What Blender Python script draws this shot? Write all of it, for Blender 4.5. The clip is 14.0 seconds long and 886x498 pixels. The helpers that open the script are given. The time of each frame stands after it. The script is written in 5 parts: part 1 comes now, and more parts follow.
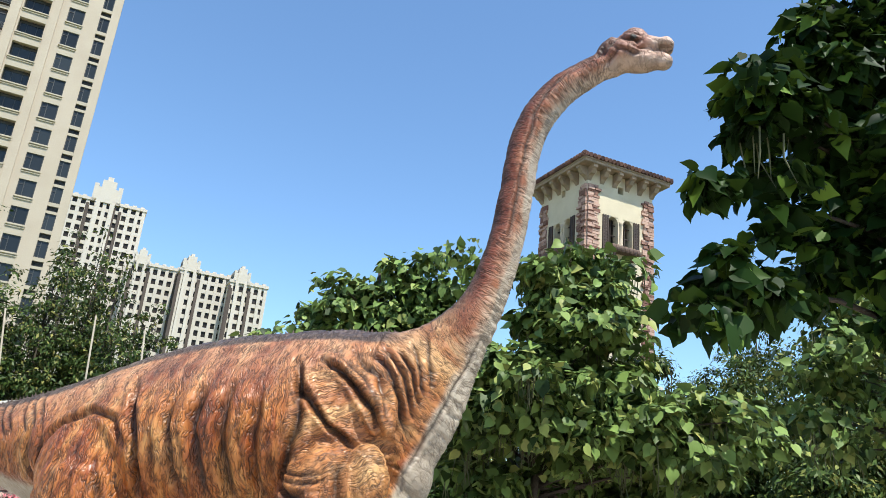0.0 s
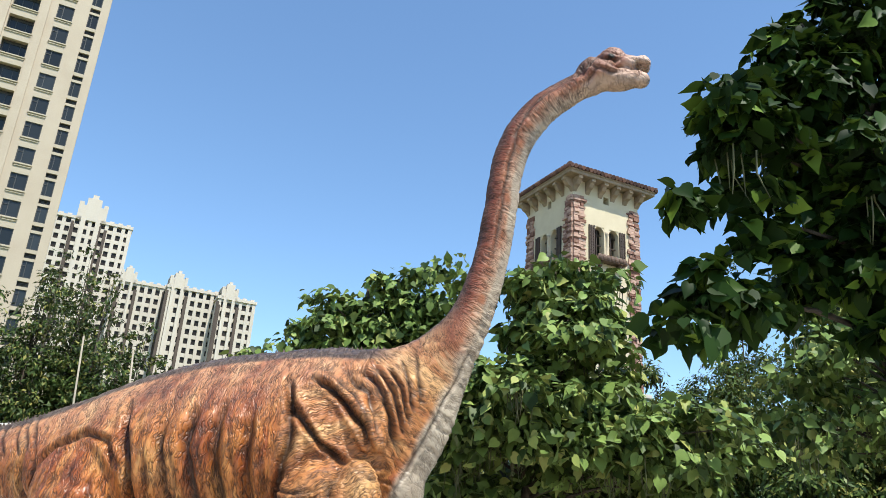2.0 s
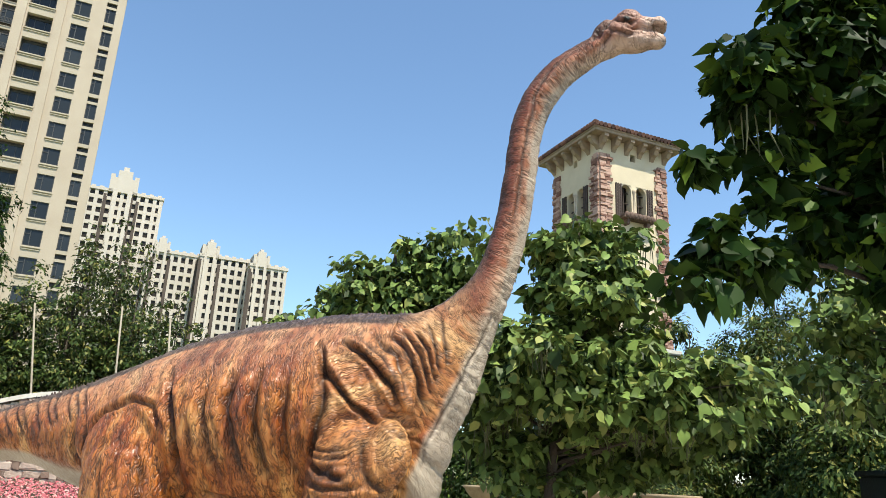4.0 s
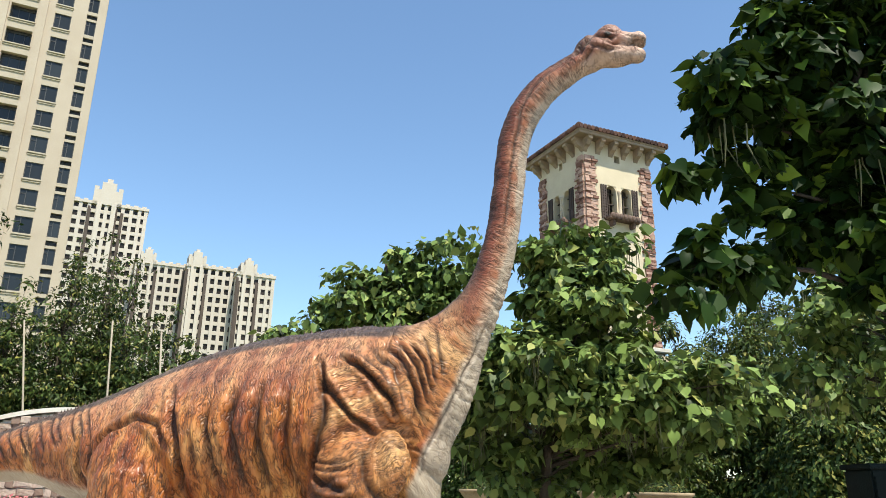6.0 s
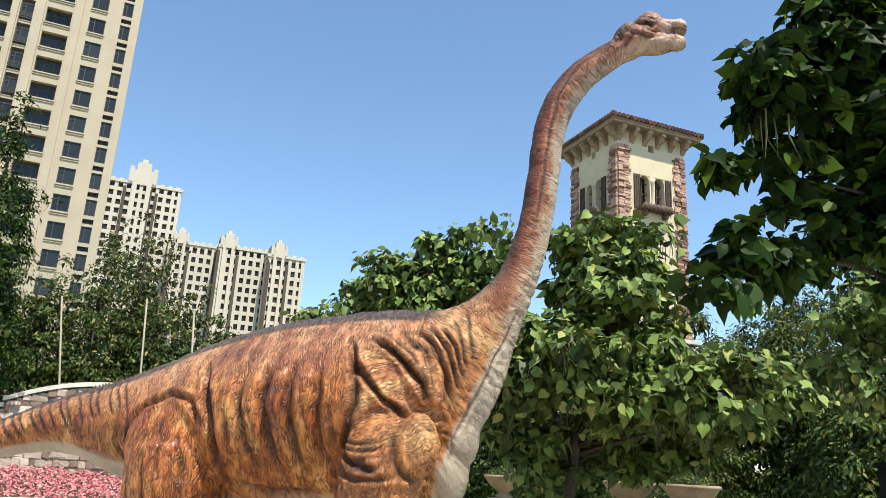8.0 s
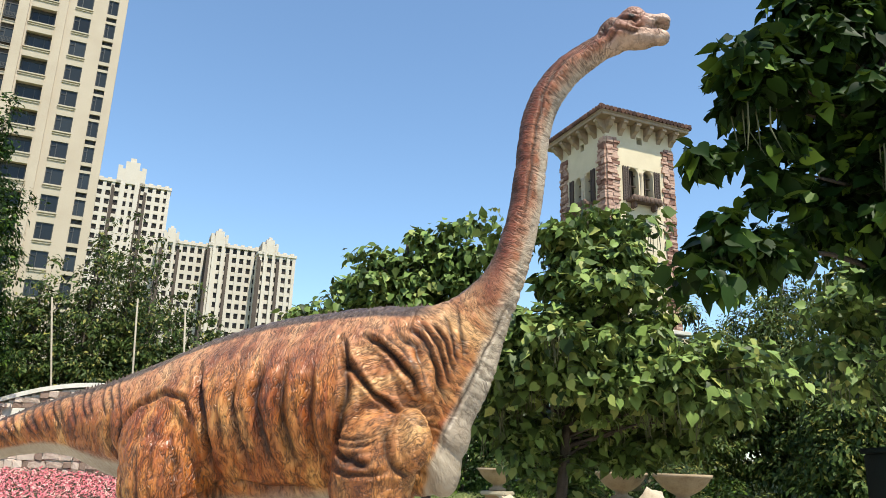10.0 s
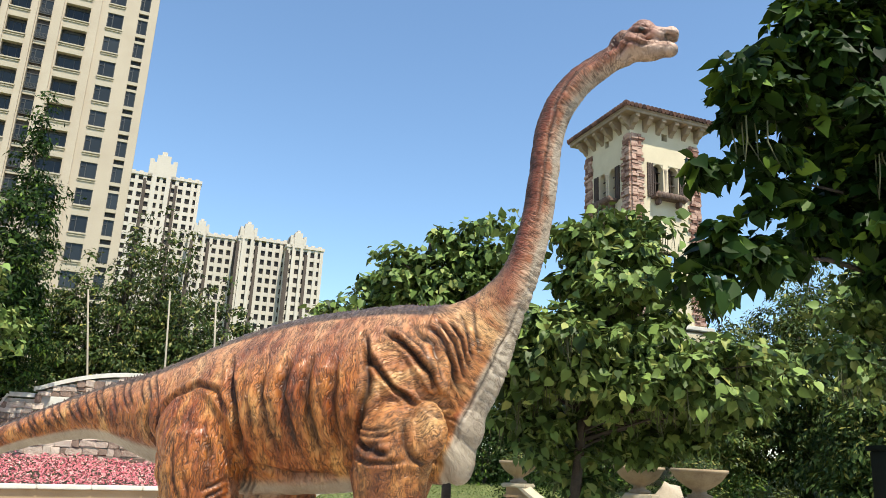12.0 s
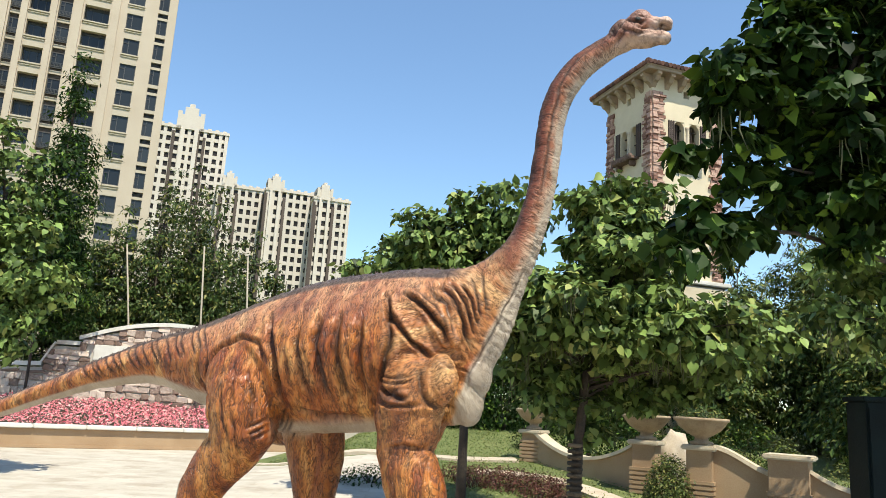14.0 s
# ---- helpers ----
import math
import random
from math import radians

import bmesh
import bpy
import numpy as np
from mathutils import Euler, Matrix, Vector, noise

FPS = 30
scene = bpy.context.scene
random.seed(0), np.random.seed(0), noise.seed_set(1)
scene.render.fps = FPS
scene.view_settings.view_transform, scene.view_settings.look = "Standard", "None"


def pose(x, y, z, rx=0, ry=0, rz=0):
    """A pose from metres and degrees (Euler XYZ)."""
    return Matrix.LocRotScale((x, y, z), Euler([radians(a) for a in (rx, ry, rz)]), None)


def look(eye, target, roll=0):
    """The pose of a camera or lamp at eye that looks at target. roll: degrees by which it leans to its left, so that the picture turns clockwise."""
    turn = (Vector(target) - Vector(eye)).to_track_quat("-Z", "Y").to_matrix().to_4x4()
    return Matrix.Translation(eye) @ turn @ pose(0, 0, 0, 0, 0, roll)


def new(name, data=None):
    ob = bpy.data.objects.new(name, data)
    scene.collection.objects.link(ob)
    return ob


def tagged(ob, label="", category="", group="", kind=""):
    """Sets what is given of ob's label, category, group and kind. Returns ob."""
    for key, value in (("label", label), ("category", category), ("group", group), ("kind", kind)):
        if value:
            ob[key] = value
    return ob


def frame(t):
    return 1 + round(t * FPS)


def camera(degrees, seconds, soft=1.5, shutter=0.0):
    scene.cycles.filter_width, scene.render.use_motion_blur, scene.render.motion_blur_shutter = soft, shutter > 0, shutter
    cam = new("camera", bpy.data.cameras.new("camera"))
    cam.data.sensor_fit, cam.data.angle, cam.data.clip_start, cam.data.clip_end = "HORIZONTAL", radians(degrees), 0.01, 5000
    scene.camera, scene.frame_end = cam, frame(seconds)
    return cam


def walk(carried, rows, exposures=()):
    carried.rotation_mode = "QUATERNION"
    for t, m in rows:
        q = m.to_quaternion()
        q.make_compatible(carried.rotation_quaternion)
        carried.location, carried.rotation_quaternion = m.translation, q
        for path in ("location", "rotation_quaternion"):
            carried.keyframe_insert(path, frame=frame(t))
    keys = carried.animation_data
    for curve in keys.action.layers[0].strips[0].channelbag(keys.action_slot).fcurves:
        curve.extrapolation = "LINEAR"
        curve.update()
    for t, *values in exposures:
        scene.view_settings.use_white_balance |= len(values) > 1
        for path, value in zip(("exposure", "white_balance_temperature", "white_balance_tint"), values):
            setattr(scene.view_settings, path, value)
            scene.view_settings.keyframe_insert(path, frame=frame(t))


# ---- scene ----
cam = camera(60.4, 14.0, 0.8)
# seconds, place, yaw, pitch, roll
PATH = [
    (0, -0.150, 1.695, 1.645, -5.56, 19.33, -4.97),
    (0.5, -0.125, 1.626, 1.685, -7.67, 22.64, -3.47),
    (1, -0.122, 1.621, 1.655, -5.42, 21.41, -3.99),
    (1.5, -0.142, 1.602, 1.655, -6.19, 21.06, -3.58),
    (2, -0.150, 1.574, 1.647, -6.04, 20.26, -3.65),
    (2.5, -0.148, 1.525, 1.647, -3.97, 18.10, -2.67),
    (3, -0.081, 1.469, 1.632, -1.44, 17.26, -4.89),
    (3.5, -0.079, 1.447, 1.638, -3.30, 17.94, -5.20),
    (3.7, -0.094, 1.432, 1.627, -3.44, 17.42, -4.06),
    (5.8, -0.162, 1.231, 1.650, -3.59, 16.94, -0.70),
    (6, -0.169, 1.225, 1.653, -3.93, 17.49, -1.04),
    (6.5, -0.177, 1.191, 1.653, -4.03, 17.74, -1.44),
    (7, -0.181, 1.218, 1.644, -3.00, 17.26, -2.15),
    (7.5, -0.189, 1.213, 1.640, -2.87, 16.70, -2.59),
    (8, -0.202, 1.210, 1.641, -2.21, 16.40, -2.90),
    (10.5, -0.186, 1.141, 1.636, -2.52, 16.00, -1.63),
    (11, -0.175, 1.100, 1.634, 0.28, 15.71, -1.40),
    (11.5, -0.127, 0.962, 1.616, 0.59, 14.83, -2.48),
    (12, -0.116, 0.804, 1.616, -0.72, 15.45, -2.67),
    (12.5, -0.121, 0.609, 1.621, 1.09, 14.69, -2.31),
    (13, -0.039, 0.358, 1.585, 2.09, 13.74, -3.82),
    (13.3, -0.020, 0.265, 1.619, 0.19, 13.81, -3.40),
    (13.5, 0.002, 0.198, 1.596, 0.24, 14.15, -3.72),
    (14, 0.000, 0.000, 1.584, 1.16, 11.72, -3.31),
]
walk(cam, [(t, pose(x, y, z, 90 + pitch, roll, yaw)) for t, x, y, z, yaw, pitch, roll in PATH],
     exposures=[(0, 0.64, 6000, 3), (1.5, 0.62, 6020, 3), (3, 0.63, 6500, 3), (14, 0.63, 6500, 3)])

# ---- light ----
SUN_TO = Vector((0.50, -0.87, 0.0)).normalized() * math.cos(radians(63)) + Vector((0, 0, math.sin(radians(63))))
world = bpy.data.worlds.new("sky")
scene.world = world
world.use_nodes = True
wn = world.node_tree.nodes
sky = wn.new("ShaderNodeTexSky")
sky.sky_type = "NISHITA"
sky.sun_disc = False
sky.sun_elevation = radians(63)
sky.sun_rotation = math.atan2(SUN_TO.x, SUN_TO.y)
sky.air_density, sky.dust_density, sky.ozone_density = 1.0, 0.1, 3.2
wn["Background"].inputs["Strength"].default_value = 0.15
world.node_tree.links.new(sky.outputs["Color"], wn["Background"].inputs["Color"])
sun = new("sun", bpy.data.lights.new("sun", "SUN"))
sun.data.energy, sun.data.angle, sun.data.color = 5.0, radians(0.5), (1.0, 0.925, 0.80)
sun.matrix_world = look(SUN_TO * 80, (0, 0, 0))


# ---- materials ----
def ramp(nt, fac, stops):
    r = nt.nodes.new("ShaderNodeValToRGB")
    els = r.color_ramp.elements
    while len(els) < len(stops):
        els.new(0.5)
    for e, (p, c) in zip(els, stops):
        e.position, e.color = p, (*c, 1)
    nt.links.new(fac, r.inputs["Fac"])
    return r.outputs["Color"]


def mixc(nt, fac, a, b, mode="MIX"):
    m = nt.nodes.new("ShaderNodeMix")
    m.data_type, m.blend_type = "RGBA", mode
    for sock, v in ((m.inputs[0], fac), (m.inputs[6], a), (m.inputs[7], b)):
        if isinstance(v, (int, float)):
            sock.default_value = v
        elif isinstance(v, tuple):
            sock.default_value = (*v, 1)
        else:
            nt.links.new(v, sock)
    return m.outputs[2]


def mathn(nt, op, a, b=0.0, clamp=False):
    m = nt.nodes.new("ShaderNodeMath")
    m.operation, m.use_clamp = op, clamp
    for sock, v in ((m.inputs[0], a), (m.inputs[1], b)):
        if isinstance(v, (int, float)):
            sock.default_value = v
        else:
            nt.links.new(v, sock)
    return m.outputs[0]


def noisen(nt, vec, scale, detail=4.0, rough=0.55, kind="FBM", dist=0.0):
    n = nt.nodes.new("ShaderNodeTexNoise")
    n.noise_type = kind
    n.inputs["Scale"].default_value, n.inputs["Detail"].default_value = scale, detail
    n.inputs["Roughness"].default_value, n.inputs["Distortion"].default_value = rough, dist
    nt.links.new(vec, n.inputs["Vector"])
    return n.outputs["Fac"]


def base_mat(name):
    m = bpy.data.materials.new(name)
    m.use_nodes = True
    nt = m.node_tree
    return m, nt, nt.nodes["Principled BSDF"], nt.nodes.new("ShaderNodeTexCoord").outputs["Object"]


def bumpn(nt, bsdf, height, strength, distance):
    b = nt.nodes.new("ShaderNodeBump")
    b.inputs["Strength"].default_value, b.inputs["Distance"].default_value = strength, distance
    nt.links.new(height, b.inputs["Height"])
    nt.links.new(b.outputs["Normal"], bsdf.inputs["Normal"])


COLOUR_SCALE = 0.86  # scales all matt and leaf colours down, so shadows deepen under the strong sun


def rough_mat(name, dark, light, scale=3.0, fine=40.0, rough=0.8, bump=0.3, dist=0.01, piece=0.0):
    """A matt surface: stains at one scale, grain at another, and, for pieces, a tone of their own."""
    m, nt, bsdf, co = base_mat(name)
    dark, light = (tuple(COLOUR_SCALE * c for c in q) for q in (dark, light))
    big, small = noisen(nt, co, scale), noisen(nt, co, fine, 3.0)
    f = mathn(nt, "ADD", mathn(nt, "MULTIPLY", big, 0.65), mathn(nt, "MULTIPLY", small, 0.35))
    if piece:
        info = nt.nodes.new("ShaderNodeObjectInfo").outputs["Random"]
        isl = nt.nodes.new("ShaderNodeNewGeometry").outputs["Random Per Island"]
        both = mathn(nt, "FRACT", mathn(nt, "ADD", info, isl))
        f = mathn(nt, "ADD", f, mathn(nt, "MULTIPLY", mathn(nt, "SUBTRACT", both, 0.5), piece))
    nt.links.new(ramp(nt, f, [(0.3, dark), (0.7, light)]), bsdf.inputs["Base Color"])
    bsdf.inputs["Roughness"].default_value = rough
    bumpn(nt, bsdf, small, bump, dist)
    return m


def leaf_mat(name, dark, light, yellow, amount=0.1):
    m, nt, bsdf, co = base_mat(name)
    dark, light, yellow = (tuple(COLOUR_SCALE * c for c in q) for q in (dark, light, yellow))
    isl = nt.nodes.new("ShaderNodeNewGeometry").outputs["Random Per Island"]
    info = nt.nodes.new("ShaderNodeObjectInfo").outputs["Random"]
    r = mathn(nt, "FRACT", mathn(nt, "ADD", isl, info))
    col = ramp(nt, r, [(0.0, dark), (1 - amount - 0.05, light), (1 - amount * 0.4, yellow)])
    col = mixc(nt, mathn(nt, "MULTIPLY", noisen(nt, co, 25.0), 0.25), col, dark)
    nt.links.new(col, bsdf.inputs["Base Color"])
    bsdf.inputs["Roughness"].default_value = 0.48
    bsdf.inputs["Specular IOR Level"].default_value = 0.16
    tr = nt.nodes.new("ShaderNodeBsdfTranslucent")
    nt.links.new(mixc(nt, 0.6, col, yellow), tr.inputs["Color"])
    mx = nt.nodes.new("ShaderNodeMixShader")
    mx.inputs[0].default_value = 0.08
    nt.links.new(bsdf.outputs[0], mx.inputs[1])
    nt.links.new(tr.outputs[0], mx.inputs[2])
    nt.links.new(mx.outputs[0], nt.nodes["Material Output"].inputs["Surface"])
    return m


def glass_mat(name, col, rough=0.06):
    m, nt, bsdf, co = base_mat(name)
    isl = nt.nodes.new("ShaderNodeObjectInfo").outputs["Random"]
    nt.links.new(mixc(nt, isl, col, tuple(c * 2.2 for c in col)), bsdf.inputs["Base Color"])
    bsdf.inputs["Roughness"].default_value = rough
    bsdf.inputs["Specular IOR Level"].default_value = 0.45
    bumpn(nt, bsdf, noisen(nt, co, 0.6, 1.0), 0.04, 0.05)
    return m


M_STUCCO = rough_mat("cream stucco", (0.60, 0.495, 0.345), (0.75, 0.64, 0.46), 1.2, 60, 0.9, 0.25, 0.01)
M_QUOIN = rough_mat("red rubble stone", (0.22, 0.105, 0.075), (0.56, 0.36, 0.28), 9, 60, 0.9, 0.6, 0.015, 1.0)
M_TILE = rough_mat("clay roof tile", (0.075, 0.034, 0.027), (0.21, 0.10, 0.07), 4, 50, 0.85, 0.3, 0.01, 0.5)
M_BRACKET = rough_mat("tan bracket", (0.26, 0.185, 0.125), (0.42, 0.315, 0.22), 4, 50, 0.8)
M_BALCONY = rough_mat("carved brown stone", (0.085, 0.050, 0.038), (0.21, 0.13, 0.095), 5, 40, 0.8)
M_SHUTTER = rough_mat("dark wood shutter", (0.04, 0.025, 0.02), (0.09, 0.055, 0.04), 3, 40, 0.7)
M_INSIDE = rough_mat("dark interior plaster", (0.06, 0.055, 0.05), (0.11, 0.10, 0.09), 2, 30, 0.9)
M_TOWERWALL = rough_mat("beige facade tile", (0.46, 0.365, 0.275), (0.55, 0.455, 0.355), 0.25, 8, 0.75, 0.1, 0.02)
M_SPANDREL = rough_mat("beige sill band", (0.43, 0.355, 0.265), (0.51, 0.43, 0.335), 0.3, 8, 0.75, 0.1, 0.02)
# near-black brown, with the recesses' shade put into its colour
M_RECESS = rough_mat("shaded brown recess wall", (0.06, 0.042, 0.034), (0.11, 0.078, 0.062), 0.4, 9, 0.8, 0.1, 0.02)
M_FAR = rough_mat("pale far facade", (0.56, 0.49, 0.42), (0.68, 0.60, 0.52), 0.08, 2, 0.85, 0.05, 0.02)
M_FRAME = rough_mat("bronze window frame", (0.03, 0.028, 0.027), (0.06, 0.055, 0.05), 2, 30, 0.5)
M_GLASS = glass_mat("window glass", (0.016, 0.018, 0.020), 0.12)
M_GLASS.node_tree.nodes["Principled BSDF"].inputs["Specular IOR Level"].default_value = 0.32
M_FARGLASS = glass_mat("far window glass", (0.022, 0.017, 0.015), 0.4)
M_FARGLASS.node_tree.nodes["Principled BSDF"].inputs["Specular IOR Level"].default_value = 0.2
M_COPING = rough_mat("white stone coping", (0.60, 0.55, 0.47), (0.80, 0.76, 0.69), 2.5, 45, 0.8, 0.25, 0.01)
M_CREAM = rough_mat("cream stone coping", (0.44, 0.355, 0.245), (0.62, 0.52, 0.38), 3, 45, 0.85, 0.35, 0.01)
M_TAN = rough_mat("tan render", (0.33, 0.21, 0.115), (0.45, 0.31, 0.185), 1.6, 40, 0.9, 0.3, 0.01)
M_STONE = rough_mat("grey wall stone", (0.25, 0.165, 0.125), (0.68, 0.53, 0.43), 5, 50, 0.9, 0.6, 0.015, 0.95)
M_MORTAR = rough_mat("wall mortar", (0.44, 0.39, 0.33), (0.62, 0.56, 0.49), 4, 60, 0.95)
M_SOIL = rough_mat("garden soil", (0.035, 0.025, 0.018), (0.09, 0.065, 0.045), 4, 40, 0.95, 0.8, 0.03)
M_BARK = rough_mat("grey brown bark", (0.025, 0.018, 0.013), (0.10, 0.072, 0.05), 9, 60, 0.9, 0.9, 0.02)
M_STAKE = rough_mat("pale bamboo stake", (0.26, 0.22, 0.16), (0.42, 0.36, 0.28), 5, 40, 0.7)
M_BAST = rough_mat("weathered bast rope", (0.05, 0.036, 0.024), (0.20, 0.145, 0.092), 14, 60, 0.9, 0.6, 0.01, 0.7)
M_PLANTER = rough_mat("sandstone planter", (0.40, 0.31, 0.22), (0.62, 0.52, 0.40), 4, 45, 0.85, 0.4, 0.01)
# tan sandstone of the bowls, darkened for the shade they stand in
M_BOWL = rough_mat("tan sandstone bowl in shade", (0.25, 0.17, 0.10), (0.46, 0.35, 0.23), 5, 45, 0.9, 0.4, 0.01)
M_CABINET = rough_mat("dark green steel", (0.002, 0.003, 0.003), (0.006, 0.014, 0.014), 3, 60, 0.6)
M_CABINET.node_tree.nodes["Principled BSDF"].inputs["Specular IOR Level"].default_value = 0.12
M_CATALPA = leaf_mat("catalpa leaf", (0.014, 0.032, 0.006), (0.245, 0.345, 0.088), (0.36, 0.38, 0.11), 0.10)
# deep green; on the near catalpa the darkness stands for shaded leaf undersides
M_DARKLEAF = leaf_mat("deep green and shaded leaf", (0.005, 0.014, 0.003), (0.026, 0.055, 0.009), (0.14, 0.22, 0.03), 0.10)
M_WOODLEAF = leaf_mat("woodland leaf", (0.012, 0.028, 0.006), (0.112, 0.165, 0.038), (0.30, 0.28, 0.07), 0.14)
M_DARKLEAF.node_tree.nodes["Principled BSDF"].inputs["Specular IOR Level"].default_value = 0.08
M_FINELEAF = leaf_mat("small grey green leaf", (0.010, 0.022, 0.005), (0.080, 0.122, 0.026), (0.27, 0.25, 0.07), 0.18)
M_GRASSBLADE = leaf_mat("grass blade", (0.07, 0.11, 0.025), (0.18, 0.22, 0.06), (0.34, 0.31, 0.13), 0.25)
M_HEDGE = leaf_mat("olive hedge leaf", (0.03, 0.05, 0.012), (0.12, 0.15, 0.035), (0.26, 0.24, 0.07), 0.2)
M_REDHEDGE = leaf_mat("wine red hedge leaf", (0.05, 0.018, 0.015), (0.15, 0.05, 0.035), (0.12, 0.14, 0.04), 0.15)
M_PINK = leaf_mat("pink flower", (0.50, 0.085, 0.115), (0.80, 0.27, 0.30), (0.84, 0.54, 0.47), 0.25)
M_POD = rough_mat("catalpa pod", (0.05, 0.06, 0.02), (0.13, 0.12, 0.05), 5, 40, 0.7)


def lawn_mat():
    m, nt, bsdf, co = base_mat("lawn")
    f = mathn(nt, "ADD", mathn(nt, "MULTIPLY", noisen(nt, co, 0.8), 0.5), mathn(nt, "MULTIPLY", noisen(nt, co, 60, 4), 0.5))
    nt.links.new(ramp(nt, f, [(0.3, (0.06, 0.08, 0.02)), (0.55, (0.15, 0.175, 0.05)), (0.75, (0.26, 0.25, 0.10))]), bsdf.inputs["Base Color"])
    bsdf.inputs["Roughness"].default_value = 0.9
    bumpn(nt, bsdf, noisen(nt, co, 90, 4), 0.9, 0.03)
    return m


def paving_mat():
    m, nt, bsdf, co = base_mat("pale stone paving")
    br = nt.nodes.new("ShaderNodeTexBrick")
    br.inputs["Scale"].default_value = 1.0
    br.inputs["Brick Width"].default_value, br.inputs["Row Height"].default_value = 0.6, 0.3
    br.inputs["Mortar Size"].default_value = 0.006
    br.inputs["Color1"].default_value = (0.41, 0.36, 0.29, 1)
    br.inputs["Color2"].default_value = (0.49, 0.43, 0.355, 1)
    br.inputs["Mortar"].default_value = (0.36, 0.32, 0.27, 1)
    nt.links.new(co, br.inputs["Vector"])
    col = mixc(nt, mathn(nt, "MULTIPLY", mathn(nt, "SUBTRACT", noisen(nt, co, 1.3, 5.0, 0.65), 0.47), 4.0, True), br.outputs["Color"], (0.30, 0.245, 0.185))
    nt.links.new(col, bsdf.inputs["Base Color"])
    bsdf.inputs["Roughness"].default_value = 0.75
    bumpn(nt, bsdf, noisen(nt, co, 50), 0.3, 0.01)
    return m


M_LAWN, M_PAVING = lawn_mat(), paving_mat()


# ---- mesh helpers ----
def add_box(bm, c, s, turn=0.0):
    m = Matrix.Translation(c) @ Matrix.Rotation(turn, 4, "Z") @ Matrix.Diagonal((*s, 1))
    return bmesh.ops.create_cube(bm, size=1.0, matrix=m)["verts"]


def boxes(*items, bevel=0.0):
    bm = bmesh.new()
    for it in items:
        add_box(bm, *it)
    if bevel:
        bmesh.ops.bevel(bm, geom=bm.edges[:], offset=bevel, segments=2, affect="EDGES")
    return bm


def lathe(profile, n=24, c=(0, 0, 0)):
    """A turned body from (radius, height) pairs, closed at both ends."""
    bm = bmesh.new()
    rings = []
    for r, z in profile:
        rings.append([bm.verts.new((c[0] + r * math.cos(k * math.tau / n), c[1] + r * math.sin(k * math.tau / n), c[2] + z)) for k in range(n)])
    for a, b in zip(rings, rings[1:]):
        for k in range(n):
            bm.faces.new((a[k], a[(k + 1) % n], b[(k + 1) % n], b[k]))
    bm.faces.new(rings[0][::-1])
    bm.faces.new(rings[-1])
    return bm


def tube(bm, pts, radii, n=8):
    """A closed tapered tube along points."""
    rings, q, last = [], None, None
    for i, p in enumerate(pts):
        a, b = Vector(pts[max(i - 1, 0)]), Vector(pts[min(i + 1, len(pts) - 1)])
        d = (b - a).normalized()
        q = d.to_track_quat("Z", "Y") if q is None else last.rotation_difference(d) @ q
        last = d
        rings.append([bm.verts.new(Vector(p) + q @ Vector((radii[i] * math.cos(k * math.tau / n), radii[i] * math.sin(k * math.tau / n), 0))) for k in range(n)])
    for a, b in zip(rings, rings[1:]):
        for k in range(n):
            bm.faces.new((a[k], a[(k + 1) % n], b[(k + 1) % n], b[k]))
    bm.faces.new(rings[0][::-1])
    bm.faces.new(rings[-1])


def mesh_of(bm, name, material, smooth=False):
    bmesh.ops.recalc_face_normals(bm, faces=bm.faces[:])
    me = bpy.data.meshes.new(name)
    bm.to_mesh(me)
    bm.free()
    me.materials.append(material)
    if smooth:
        me.shade_smooth()
    return me


def part(name, bm, material, parent=None, label="", smooth=False):
    me = bm if isinstance(bm, bpy.types.Mesh) else mesh_of(bm, name, material, smooth)
    ob = new(name, me)
    ob.parent = parent
    if label:
        tagged(ob, label)
    return ob


def thing(name, m, label, category, group="", kind=""):
    ob = new(name)
    ob.empty_display_size = 0.2
    ob.matrix_world = m
    return tagged(ob, label, category, group, kind)


def ground_z(x, y):
    """The plaza is level; the lawn beyond it climbs gently."""
    k = min(max((x + 4.5) / 2.5, 0), 1)
    k = k * k * (3 - 2 * k)
    return k * min(max(0.085 * (y - 13.0), 0), 1.6)


# ---- ground ----
def build_ground():
    xs = [-2600, -800, -250, -90] + [-45 + 1.0 * i for i in range(91)] + [90, 250, 800, 2600]
    ys = [-2600, -800, -200, -60] + [-20 + 1.0 * i for i in range(81)] + [90, 250, 800, 2600]
    bm = bmesh.new()
    grid = [[bm.verts.new((x, y, ground_z(x, y))) for x in xs] for y in ys]
    for j in range(len(ys) - 1):
        for i in range(len(xs) - 1):
            f = bm.faces.new((grid[j][i], grid[j][i + 1], grid[j + 1][i + 1], grid[j + 1][i]))
            f.material_index = 0 if (xs[i] >= -5 and ys[j] >= 18) or (xs[i] >= -1 and ys[j] >= 13) else 1
            if abs(xs[i]) > 44 or ys[j] > 30 or ys[j] < -19:
                f.material_index = 0
    me = mesh_of(bm, "ground", M_LAWN, True)
    me.materials.append(M_PAVING)
    tagged(new("ground", me), "pale stone plaza with a green lawn rising beyond it", "ground", kind="structure")


build_ground()


# ---- statue of the long-necked dinosaur ----
DINO = pose(-0.14, 7.35, 0, 0, 0, -17)
